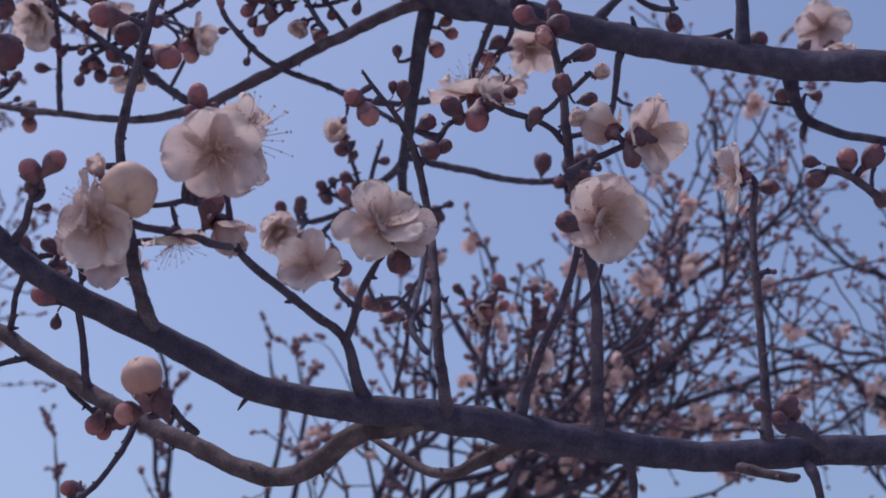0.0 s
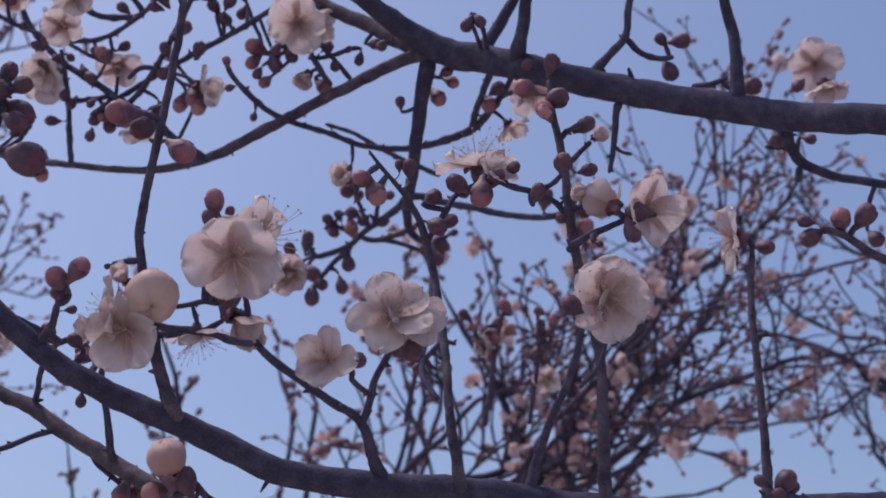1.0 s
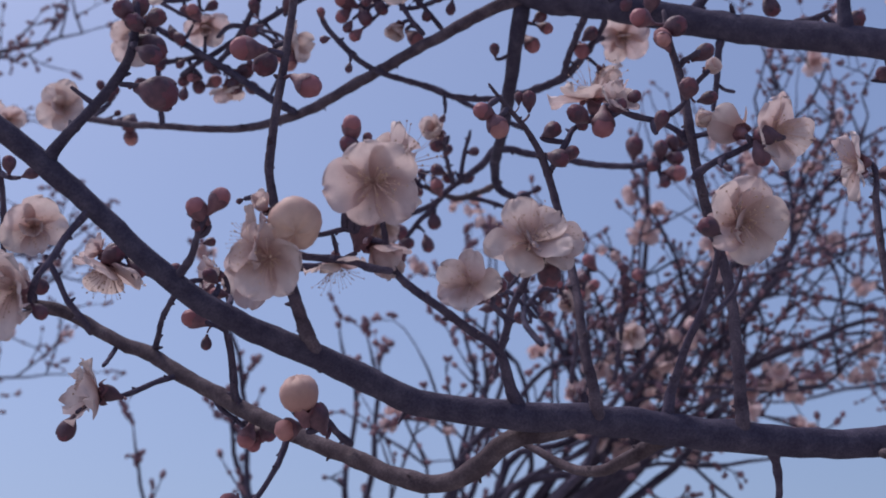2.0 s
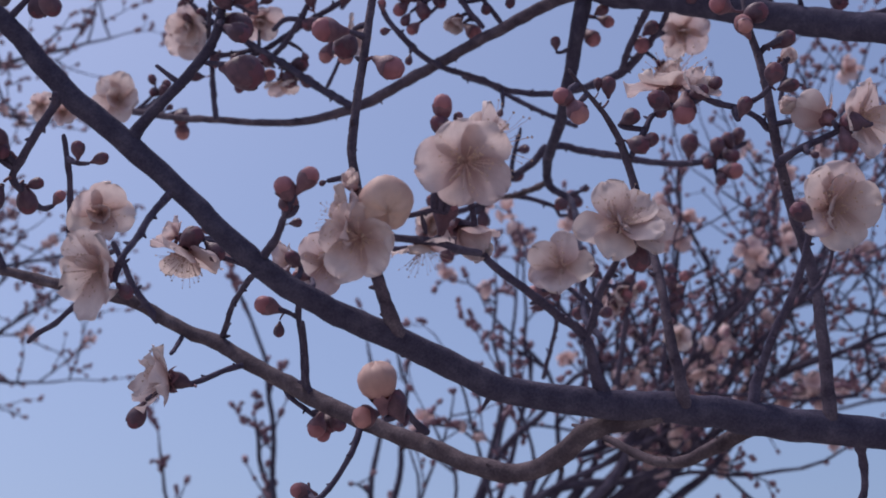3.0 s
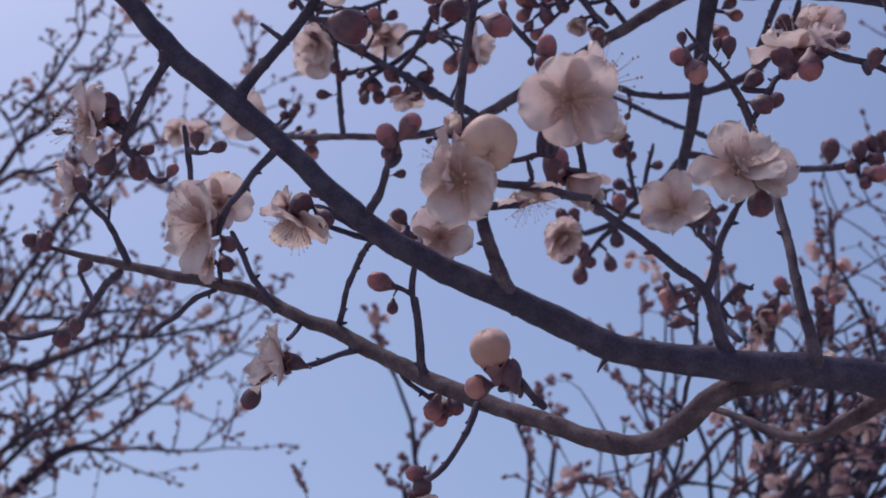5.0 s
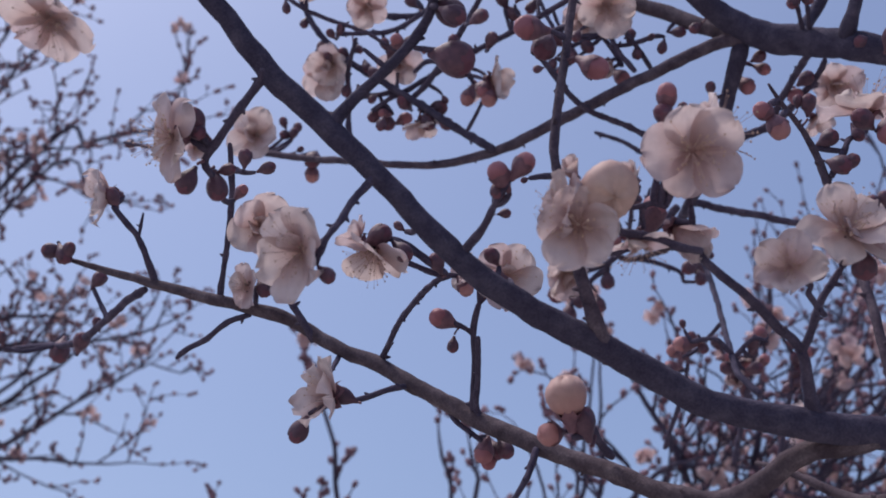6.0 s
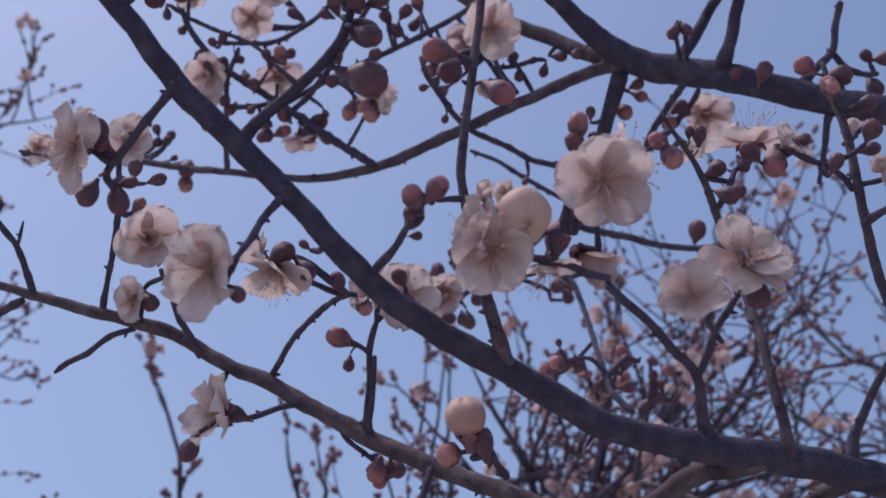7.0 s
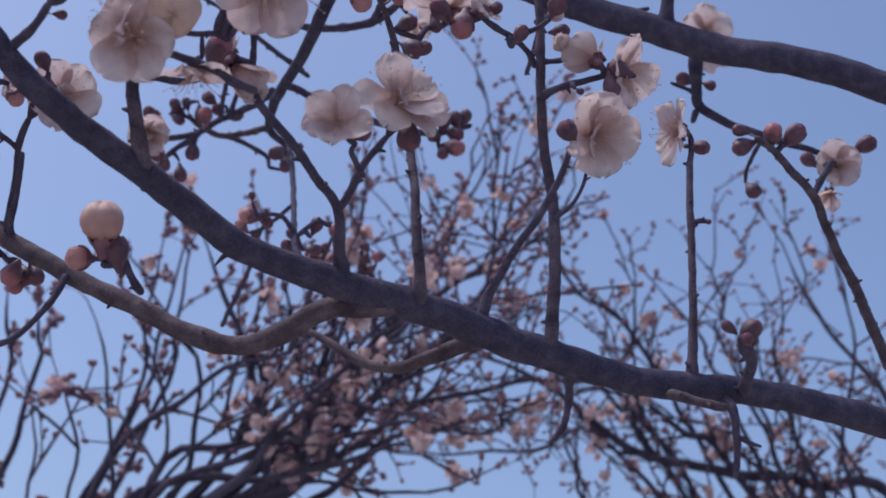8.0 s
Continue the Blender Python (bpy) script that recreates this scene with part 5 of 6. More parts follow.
bud((0.0365, 0.375, 1.7589), (-0.03, -0.52, -0.85), 0.0061, 2)
bud((-0.1842, 0.2888, 1.7218), (0.50, 0.59, -0.64), 0.0065, 0)
bud((-0.2184, 0.4125, 1.7423), (0.15, -0.72, 0.68), 0.0059, 0)
bud((-0.2098, 0.4158, 1.7392), (0.95, -0.15, 0.28), 0.0055, 0)
bud((-0.0801, 0.6402, 1.7926), (0.07, 0.32, -0.94), 0.0067, 0)
bud((-0.3508, 0.5196, 1.7165), (-0.12, -0.74, 0.66), 0.0057, 0)
bud((-0.0901, 0.5444, 1.8942), (0.44, 0.32, -0.84), 0.0059, 0)
bud((-0.157, 0.5723, 1.8818), (0.45, 0.33, -0.83), 0.0043, 0)
bud((0.0382, 0.7799, 1.8388), (-0.60, -0.47, 0.65), 0.0093, 1)
bud((0.0338, 0.7893, 1.8304), (0.88, -0.41, 0.24), 0.0067, 0)
bud((0.0317, 0.7989, 1.8218), (0.20, -0.74, 0.64), 0.0091, 1)
bud((0.0288, 0.8076, 1.8149), (0.23, -0.57, 0.79), 0.0078, 1)
bud((0.01, 0.7915, 1.8375), (-0.48, -0.51, 0.72), 0.0071, 0)
bud((0.0166, 0.7974, 1.8296), (0.91, -0.42, 0.02), 0.0067, 1)
bud((0.0229, 0.8043, 1.8219), (0.66, -0.57, 0.49), 0.0088, 0)
bud((0.0637, 0.8053, 1.8434), (-0.90, -0.32, 0.28), 0.0072, 0)
bud((0.065, 0.8113, 1.8353), (-0.15, -0.61, 0.78), 0.0082, 0)
bud((0.066, 0.8183, 1.8275), (0.67, -0.51, 0.53), 0.0079, 0)
bud((0.062, 0.8271, 1.8203), (0.69, -0.67, 0.26), 0.0076, 0)
bud((0.0743, 0.8078, 1.8381), (-0.84, -0.33, -0.42), 0.0082, 1)
bud((0.0704, 0.8166, 1.8311), (0.78, -0.54, 0.30), 0.0086, 0)
bud((-0.0191, 0.6857, 1.7924), (-0.25, -0.81, 0.53), 0.007, 0)
bud((-0.0226, 0.6945, 1.7852), (-0.40, -0.70, 0.60), 0.0059, 0)
bud((-0.0323, 0.6981, 1.7776), (0.97, -0.23, 0.04), 0.0067, 0)
bud((-0.0302, 0.702, 1.781), (-0.95, -0.29, -0.12), 0.0083, 1)
bud((0.0259, 0.7964, 1.827), (-0.91, -0.14, -0.38), 0.0081, 0)
bud((0.0417, 0.7964, 1.827), (0.64, -0.48, 0.60), 0.0084, 1)
bud((0.0692, 0.8208, 1.8221), (0.88, -0.45, 0.14), 0.0093, 0)
blossom((0.0299, 0.8003, 1.8251), (0.07, -0.82, -0.57), 0.0207, 0.9)
blossom((0.0264, 0.8098, 1.817), (-0.46, -0.88, -0.11), 0.0183, 0.7)
blossom((0.0691, 0.8429, 1.8062), (0.13, -0.78, -0.61), 0.0257, 0.9)
bud((-0.2087, 0.5268, 1.8957), (0.31, -0.75, 0.58), 0.0055, 0)
bud((-0.214, 0.5278, 1.8936), (-0.54, -0.76, 0.37), 0.0047, 0)
bud((-0.2019, 0.5482, 1.8987), (0.69, 0.26, -0.67), 0.0052, 0)
bud((-0.1882, 0.547, 1.9015), (-0.20, -0.78, 0.60), 0.0057, 0)
bud((-0.2003, 0.5692, 1.9022), (0.28, 0.36, -0.89), 0.0058, 0)
bud((-0.1534, 0.5417, 1.9332), (-0.41, -0.78, 0.47), 0.0084, 0)
bud((-0.1356, 0.303, 1.7361), (0.54, -0.71, 0.45), 0.0063, 0)
bud((-0.1361, 0.5259, 1.9009), (0.82, -0.55, 0.18), 0.0084, 0)
bud((-0.1149, 0.5362, 1.9245), (0.53, -0.73, 0.44), 0.0079, 0)
bud((-0.1088, 0.5341, 1.9285), (-0.39, -0.76, 0.52), 0.0070, 1)
bud((-0.1271, 0.54, 1.9376), (-0.43, -0.77, 0.47), 0.0075, 0)
bud((-0.1581, 0.5446, 1.9278), (-0.84, -0.52, 0.13), 0.0066, 0)
bud((-0.2378, 0.568, 1.9331), (-0.36, 0.30, -0.88), 0.0055, 0)
bud((-0.2275, 0.5705, 1.919), (0.66, -0.57, 0.48), 0.0055, 0)
bud((-0.1978, 0.5777, 1.8871), (-0.72, 0.04, -0.69), 0.0049, 0)
bud((-0.0958, 0.5454, 1.8785), (-0.76, 0.14, -0.64), 0.0064, 1)
bud((-0.0809, 0.5391, 1.8904), (0.65, 0.10, -0.76), 0.0072, 0)
bud((-0.0226, 0.5226, 1.8512), (-0.05, -0.74, 0.67), 0.0057, 0)
bud((-0.0928, 0.6431, 1.8245), (-0.31, -0.65, 0.69), 0.0079, 0)
bud((-0.0909, 0.7146, 1.8606), (0.26, -0.61, 0.75), 0.0094, 0)
bud((-0.0722, 0.7253, 1.8849), (-0.35, -0.47, 0.81), 0.007, 0)
bud((-0.0514, 0.6303, 1.8521), (0.52, -0.38, 0.76), 0.0065, 0)
bud((-0.0603, 0.6887, 1.8687), (-0.83, -0.51, 0.22), 0.0085, 0)
bud((0.0059, 0.3937, 1.7359), (0.43, 0.19, -0.88), 0.005, 0)
bud((0.0008, 0.3888, 1.7214), (0.74, -0.60, 0.30), 0.0056, 0)
bud((-0.0175, 0.3775, 1.7394), (0.02, -0.72, 0.69), 0.0037, 0)
bud((0.0243, 0.3796, 1.7382), (0.72, -0.61, 0.33), 0.0053, 0)
bud((-0.0644, 0.7167, 1.8451), (0.00, 0.32, -0.95), 0.0094, 0)
bud((-0.0364, 0.6897, 1.8809), (0.99, -0.13, 0.06), 0.0068, 0)
bud((-0.0416, 0.7054, 1.8702), (0.83, -0.54, 0.08), 0.0088, 0)
bud((-0.0536, 0.6961, 1.8668), (-0.59, -0.38, -0.71), 0.008, 0)
bud((-0.0902, 0.7094, 1.8617), (0.04, -0.64, 0.77), 0.0088, 0)
bud((-0.0886, 0.7252, 1.8263), (-0.10, 0.15, -0.98), 0.0106, 0)
bud((-0.0821, 0.7218, 1.8338), (0.88, -0.01, -0.48), 0.0081, 0)
bud((-0.002, 0.7396, 1.8668), (0.48, 0.15, -0.87), 0.0078, 0)
bud((-0.0608, 0.6925, 1.8594), (-0.25, -0.80, 0.54), 0.0094, 1)
bud((-0.0957, 0.7043, 1.831), (-0.54, -0.19, -0.82), 0.0119, 0)
bud((-0.0865, 0.7031, 1.8339), (0.71, -0.20, -0.67), 0.0106, 0)
bud((-0.1607, 0.577, 1.8799), (0.91, -0.40, 0.10), 0.0098, 0)
bud((-0.1964, 0.569, 1.898), (0.61, 0.16, -0.77), 0.0076, 0)
bud((-0.179, 0.5294, 1.8887), (-0.32, -0.91, 0.27), 0.0080, 1)
bud((-0.1532, 0.5596, 1.8946), (-0.73, -0.30, -0.61), 0.0080, 0)
bud((-0.2119, 0.5558, 1.903), (-0.71, -0.69, 0.13), 0.0057, 0)
bud((-0.1322, 0.5544, 1.8695), (-0.22, 0.08, -0.97), 0.009, 2)
blossom((-0.1327, 0.4461, 1.6032), (0.20, 0.03, -0.98), 0.019, 1.1)
bud((-0.1301, 0.4431, 1.6068), (-0.09, 0.08, -0.99), 0.0077, 0)
bud((-0.1323, 0.4414, 1.6107), (-0.93, -0.34, 0.16), 0.0067, 1)
bud((-0.1859, 0.2698, 1.7375), (-0.10, -0.81, 0.57), 0.0058, 0)
bud((-0.1817, 0.2714, 1.7352), (0.83, -0.39, 0.40), 0.0058, 0)
bud((-0.1863, 0.2756, 1.7303), (-0.73, -0.20, -0.66), 0.0061, 0)
bud((-0.1619, 0.267, 1.7345), (0.96, 0.01, 0.27), 0.0054, 0)
bud((-0.1382, 0.295, 1.73), (-0.52, -0.83, 0.21), 0.0064, 0)
bud((-0.1348, 0.2963, 1.7259), (-0.23, -0.97, -0.05), 0.006, 0)
bud((-0.1281, 0.2963, 1.7272), (0.84, -0.49, 0.24), 0.006, 0)
bud((-0.1305, 0.301, 1.7171), (0.85, -0.04, -0.52), 0.0069, 0)
bud((-0.2088, 0.5775, 1.887), (-0.41, 0.02, -0.91), 0.0063, 0)
bud((-0.1976, 0.5875, 1.8827), (-0.57, -0.10, -0.81), 0.0076, 0)
bud((-0.1898, 0.59, 1.8794), (0.16, 0.21, -0.96), 0.0080, 0)
bud((-0.1804, 0.5895, 1.8819), (0.81, -0.59, 0.02), 0.0080, 1)
bud((-0.256, 0.6179, 1.901), (-0.26, -0.76, 0.59), 0.0057, 0)
bud((-0.2551, 0.6216, 1.8943), (-0.83, -0.47, -0.29), 0.0061, 0)
bud((-0.2477, 0.6201, 1.8983), (0.40, -0.64, 0.66), 0.0057, 0)


# ---- plum trees behind ----
def far_bloom_mesh(seed):
    """A small open blossom of radius 1: five cupped petals."""
    rng = random.Random(seed)
    verts, faces = [], []
    rise = rng.uniform(0.1, 0.75)
    for k in range(5):
        turned = Matrix.Rotation(k * 1.2566 + rng.uniform(-0.15, 0.15), 4, "Z") @ Matrix.Rotation(-rise + rng.uniform(-0.25, 0.25), 4, "Y")
        shape = [(0.0, 0, 0), (0.42, 0.42, 0.1), (0.45, 0, -0.03), (0.42, -0.42, 0.1), (0.78, 0.44, 0.26), (0.78, 0, 0.14), (0.78, -0.44, 0.26), (0.98, 0.2, 0.33), (0.98, -0.2, 0.33)]
        n = len(verts) - 1 if verts else 0
        verts += [turned @ Vector(p) for p in (shape[1:] if verts else shape)]
        faces += [tuple(q + n if q else 0 for q in f) for f in ((0, 2, 1), (0, 3, 2), (1, 2, 5, 4), (2, 3, 6, 5), (4, 5, 7), (5, 8, 7), (5, 6, 8))]
    me = bpy.data.meshes.new("far_blossom")
    me.from_pydata([tuple(v) for v in verts], [], faces)
    layer = me.uv_layers.new(name="UVMap")
    for loop in me.loops:
        layer.data[loop.index].uv = (0.1 + 0.8 * min(1.0, Vector(me.vertices[loop.vertex_index].co).length), 0.5)
    me.polygons.foreach_set("use_smooth", [True] * len(me.polygons))
    me.materials.append(far_petal)
    return me


def far_bud_mesh(seed):
    """A small closed bud of length 1."""
    rng = random.Random(seed)
    rings = [(0.12, -0.5), (0.36, -0.25), (0.43, 0.05), (0.36, 0.3), (0.14, 0.48)]
    verts = [(r * rng.uniform(0.92, 1.08) * math.cos(a * 0.8976), r * rng.uniform(0.92, 1.08) * math.sin(a * 0.8976), z) for r, z in rings for a in range(7)]
    faces = [(7 * i + k, 7 * i + (k + 1) % 7, 7 * i + 7 + (k + 1) % 7, 7 * i + 7 + k) for i in range(4) for k in range(7)] + [tuple(range(6, -1, -1)), tuple(range(28, 35))]
    me = bpy.data.meshes.new("far_bud")
    me.from_pydata(verts, [], faces)
    me.polygons.foreach_set("use_smooth", [True] * len(me.polygons))
    me.materials.append(far_calyx)
    return me


far_blooms = [far_bloom_mesh(70 + k) for k in range(6)]
far_buds = [far_bud_mesh(90 + k) for k in range(4)]


class FarTree:
    def __init__(self, base, crotch, seed, label, flowering, budding, spacing, reach_out, bud_scale=1.0):
        self.base, self.crotch, self.rng = Vector(base), Vector(crotch), random.Random(seed)
        self.flowering, self.budding, self.spacing, self.reach_out = flowering, budding, spacing, reach_out
        self.bud_scale = bud_scale
        self.root = tree_root("plum_tree", base, label, "plum trees")
        self.rest = {"twig": ([], [], far_bark), "blossom": ([], [], far_petal), "bud": ([], [], far_calyx)}
        self.made = {"twig": 0, "blossom": 0, "bud": 0}
        b, c = self.base, self.crotch
        rows = [(b.x, b.y, -0.05, 0.09), (b.x + 0.03, b.y, c.z * 0.4, 0.07), (c.x - 0.02, c.y, c.z * 0.75, 0.062), (c.x, c.y, c.z, 0.05)]
        verts, faces = tube(spline(rows, 0.05), 14, 0.12, seed)
        part("trunk", ([v - self.base for v in verts], faces), far_bark, self.root)

    def put(self, kind, me, m):
        """A blossom or bud of its own; past 300 of a kind they join the rest."""
        self.made[kind] += 1
        if self.made[kind] <= 300:
            part(kind, me, None, self.root, "", Matrix.Translation(-self.base) @ m)
        else:
            store = self.rest[kind]
            n = len(store[0])
            store[0].extend(m @ v.co - self.base for v in me.vertices)
            store[1].extend(tuple(i + n for i in f.vertices) for f in me.polygons)

    def bloom(self, place, size):
        rng = self.rng
        turn = Euler((rng.uniform(0, 6.28), rng.uniform(0, 6.28), rng.uniform(0, 6.28)))
        self.put("blossom", far_blooms[rng.randrange(6)], Matrix.LocRotScale(place, turn, (size, size, size)))

    def bud(self, place, way, size):
        size *= self.bud_scale
        self.put("bud", far_buds[self.rng.randrange(4)], Matrix.LocRotScale(place, way.to_track_quat("Z", "Y"), (size * 0.85, size * 0.85, size * 1.1)))

    def cluster(self, p, out, way):
        """Two to four blossoms crowded on one spur."""
        rng = self.rng
        for k in range(rng.choice((1, 2, 3, 3, 4))):
            aside = Vector((rng.gauss(0, 1), rng.gauss(0, 1), rng.gauss(0, 1))).normalized()
            self.bloom(p + out * 0.011 + aside * (0.0 if k == 0 else 0.013), rng.uniform(0.0105, 0.0155))

    def twig(self, start, way, length, radius, depth):
        """An angular shoot, straight from node to node, with budded spurs, blossoms in clusters and finer shoots of its own."""
        rng = self.rng
        n = max(3, int(length / 0.03))
        p, way = Vector(start), way.normalized()
        rows = []
        for i in range(n + 1):
            rows.append((*p, radius * (1 - 0.5 * i / n) * rng.uniform(0.85, 1.2)))
            bend = 0.42 if rng.random() < 0.22 else 0.13
            way = (way + Vector((rng.gauss(0, bend), rng.gauss(0, bend), rng.gauss(0.035, bend)))).normalized()
            q = p + way * length / n
            if i > 0:
                out = Vector((rng.gauss(0, 1), rng.gauss(0, 1), rng.gauss(0.3, 1))).normalized()
                chance = rng.random()
                if chance < self.flowering * 0.6:
                    self.cluster(p, out, way)
                elif chance < self.flowering + self.budding:
                    self.bud(p + out * (radius * 0.5 + 0.003), (out + way * 0.8).normalized(), rng.uniform(0.008, 0.0125))
                if rng.random() < (0.42 if depth == 0 else 0.3):   # short budded spur
                    tip = p + (out + way * 0.45).normalized() * rng.uniform(0.01, 0.034)
                    self.add_twig([(*p, radius * 0.6), (*p.lerp(tip, 0.5), radius * 0.6), (*tip, radius * 0.42)], 5)
                    self.bud(tip, out, rng.uniform(0.007, 0.011))
                    if rng.random() < 0.35:
                        self.bud(p.lerp(tip, 0.6) + way * 0.004, (out + way).normalized(), rng.uniform(0.006, 0.009))
                if depth > 0 and rng.random() < 0.42:
                    spur = (way * 0.75 + out * 0.8).normalized()
                    self.twig(p, spur, length * rng.uniform(0.25, 0.6), radius * 0.68, depth - 1)
            p = q
        self.bud(Vector(rows[-1][:3]), way, 0.009)
        self.add_twig(rows, 5 if depth == 0 else 6)

    def add_twig(self, rows, sides):
        """A twig of its own; past 300 they join the rest."""
        verts, faces = tube([np.array(r) for r in rows], sides, 0.0)
        verts = [v - self.base for v in verts]
        self.made["twig"] += 1
        if self.made["twig"] <= 300:
            part("twig", (verts, faces), far_bark, self.root)
        else:
            store = self.rest["twig"]
            n = len(store[0])
            store[0].extend(verts)
            store[1].extend(tuple(i + n for i in f) for f in faces)

    def limb(self, rows):
        rng = self.rng
        first, c = Vector(rows[0][:3]), self.crotch
        middle = Vector((c.x * 0.5 + first.x * 0.5, c.y * 0.5 + first.y * 0.5, c.z * 0.6 + first.z * 0.4))
        rows = [(*c, max(0.014, rows[0][3] * 1.6)), (*middle, max(0.007, rows[0][3] * 1.25)), *rows]
        pts = spline(rows, 0.02)
        for p in pts[3:]:
            p[:3] += np.array(noise.noise_vector(Vector(p[:3]) * 14)) * 0.009
        verts, faces = tube(pts, 8, 0.14, rng.uniform(0, 40))
        part("limb", ([v - self.base for v in verts], faces), far_bark, self.root)
        travelled = 0.0
        for i in range(max(1, int(len(pts) * 0.38)), len(pts) - 1):
            way = Vector(pts[i + 1][:3]) - Vector(pts[i - 1][:3])
            travelled += way.length / 2
            if travelled > self.spacing * rng.uniform(0.6, 1.4):
                travelled = 0.0
                side_way = way.normalized().cross(Vector((rng.gauss(0, 1), rng.gauss(0, 1), rng.gauss(0, 1)))).normalized()
                grow = (way.normalized() * rng.uniform(0.3, 1.0) + side_way * rng.uniform(0.5, 1.0) + Vector((0, 0, 0.35))).normalized()
                kept, self.flowering = self.flowering, self.flowering * (1.45 - 1.25 * i / len(pts))
                self.twig(Vector(pts[i][:3]), grow, self.reach_out * rng.uniform(0.3, 1.0), max(0.0023, min(pts[i][3] * 0.55, 0.0046)), 1)
                self.flowering = kept
        self.twig(Vector(pts[-1][:3]), Vector(pts[-1][:3]) - Vector(pts[-3][:3]), self.reach_out * 0.4, pts[-1][3], 1)

    def finish(self):
        for name, label in (("twig", "tangle of fine dark twigs"), ("blossom", "scattered pale pink blossoms"), ("bud", "small red-brown buds")):
            verts, faces, mat = self.rest[name]
            if verts:
                ob = part(name + "_mass", (verts, faces), mat, self.root, label)
                ob["kind"] = "stuff"
                if name == "blossom":
                    layer = ob.data.uv_layers.new(name="UVMap")
                    layer.data.foreach_set("uv", [0.6] * (2 * len(layer.data)))


def far_limb(tree, rows, bare=False, sparse=1.0):
    """A limb of a tree behind; a bare one carries twigs but no blossoms, a sparse one fewer and shorter twigs."""
    kept = tree.flowering, tree.budding, tree.spacing, tree.reach_out
    if bare:
        tree.flowering, tree.budding = 0.0, 0.12
    tree.spacing, tree.reach_out = tree.spacing * sparse, tree.reach_out / sparse ** 0.5
    tree.limb(rows)
    tree.flowering, tree.budding, tree.spacing, tree.reach_out = kept


far_tree_a = FarTree((-0.11, 1.68, 0), (-0.058, 1.618, 1.765), 11, "plum tree behind, a dense fan of dark limbs with scattered blossoms", 0.19, 0.34, 0.057, 0.24)
far_tree_b = FarTree((-2.6, 2.6, 0), (-2.4, 2.5, 1.4), 12, "leafless plum tree with fine twigs, buds and small pink blossoms", 0.17, 0.6, 0.034, 0.2, 1.15)
far_tree_c = FarTree((1.75, 2.2, 0), (1.68, 2.1, 1.3), 13, "plum tree with spreading dark limbs and many small blossoms", 0.17, 0.38, 0.064, 0.24)
far_tree_d = FarTree((-0.35, 1.95, 0), (-0.33, 1.92, 1.45), 14, "slender young plum tree with upright budded shoots", 0.04, 0.85, 0.055, 0.11, 1.25)

far_limb(far_tree_a, [(0.152, 1.663, 1.910, 0.0074), (0.171, 1.624, 1.992, 0.0068), (0.231, 1.586, 2.074, 0.0057), (0.299, 1.554, 2.142, 0.0045), (0.382, 1.527, 2.200, 0.0037), (0.457, 1.500, 2.259, 0.0028), (0.484, 1.474, 2.313, 0.0017)])
far_limb(far_tree_a, [(0.179, 1.745, 1.922, 0.0083), (0.234, 1.705, 2.008, 0.0071), (0.313, 1.665, 2.094, 0.0059), (0.384, 1.625, 2.180, 0.0044), (0.444, 1.588, 2.259, 0.0027)])
far_limb(far_tree_a, [(0.130, 1.626, 1.893, 0.0066), (0.159, 1.579, 1.993, 0.0055), (0.175, 1.536, 2.087, 0.0044), (0.181, 1.495, 2.174, 0.0025)])
far_limb(far_tree_a, [(0.102, 1.547, 1.874, 0.0058), (0.067, 1.496, 1.982, 0.0047), (0.022, 1.458, 2.065, 0.0032), (-0.010, 1.437, 2.109, 0.0018)], sparse=1.5)
far_limb(far_tree_a, [(0.198, 1.696, 1.934, 0.0064), (0.306, 1.655, 2.021, 0.0052), (0.391, 1.641, 2.051, 0.0043), (0.476, 1.629, 2.077, 0.0035), (0.553, 1.625, 2.084, 0.0026)])
far_limb(far_tree_a, [(0.338, 1.811, 2.230, 0.0031), (0.378, 1.752, 2.357, 0.0028), (0.408, 1.723, 2.420, 0.0025), (0.439, 1.695, 2.480, 0.0015), (0.459, 1.678, 2.515, 0.0009)], bare=True)
far_limb(far_tree_a, [(0.349, 1.716, 2.245, 0.0026), (0.354, 1.673, 2.337, 0.0024), (0.383, 1.641, 2.405, 0.0018), (0.412, 1.618, 2.455, 0.0009)], bare=True)
far_limb(far_tree_a, [(0.077, 1.465, 1.861, 0.0045), (0.104, 1.437, 1.921, 0.0035), (0.170, 1.411, 1.975, 0.0030), (0.230, 1.386, 2.030, 0.0022), (0.263, 1.358, 2.090, 0.0015)])
far_limb(far_tree_a, [(0.213, 1.709, 1.906, 0.0058), (0.275, 1.676, 1.976, 0.0046), (0.352, 1.666, 1.997, 0.0038), (0.422, 1.663, 2.004, 0.0026), (0.476, 1.643, 2.046, 0.0017)])
far_limb(far_tree_b, [(-1.395, 2.179, 2.360, 0.0092), (-1.259, 2.171, 2.416, 0.0077), (-1.123, 2.167, 2.466, 0.0061), (-1.000, 2.184, 2.474, 0.0042), (-0.832, 2.189, 2.518, 0.0023)])
far_limb(far_tree_b, [(-1.376, 2.010, 2.671, 0.0058), (-1.216, 1.987, 2.761, 0.0050), (-1.103, 1.993, 2.786, 0.0038), (-0.980, 1.999, 2.814, 0.0023)])
far_limb(far_tree_b, [(-1.375, 2.004, 2.680, 0.0061), (-1.188, 1.941, 2.852, 0.0050), (-1.105, 1.908, 2.938, 0.0035), (-1.048, 1.882, 3.004, 0.0015)])
far_limb(far_tree_b, [(-1.390, 2.133, 2.444, 0.0061), (-1.187, 2.138, 2.499, 0.0050), (-1.053, 2.150, 2.520, 0.0031)])
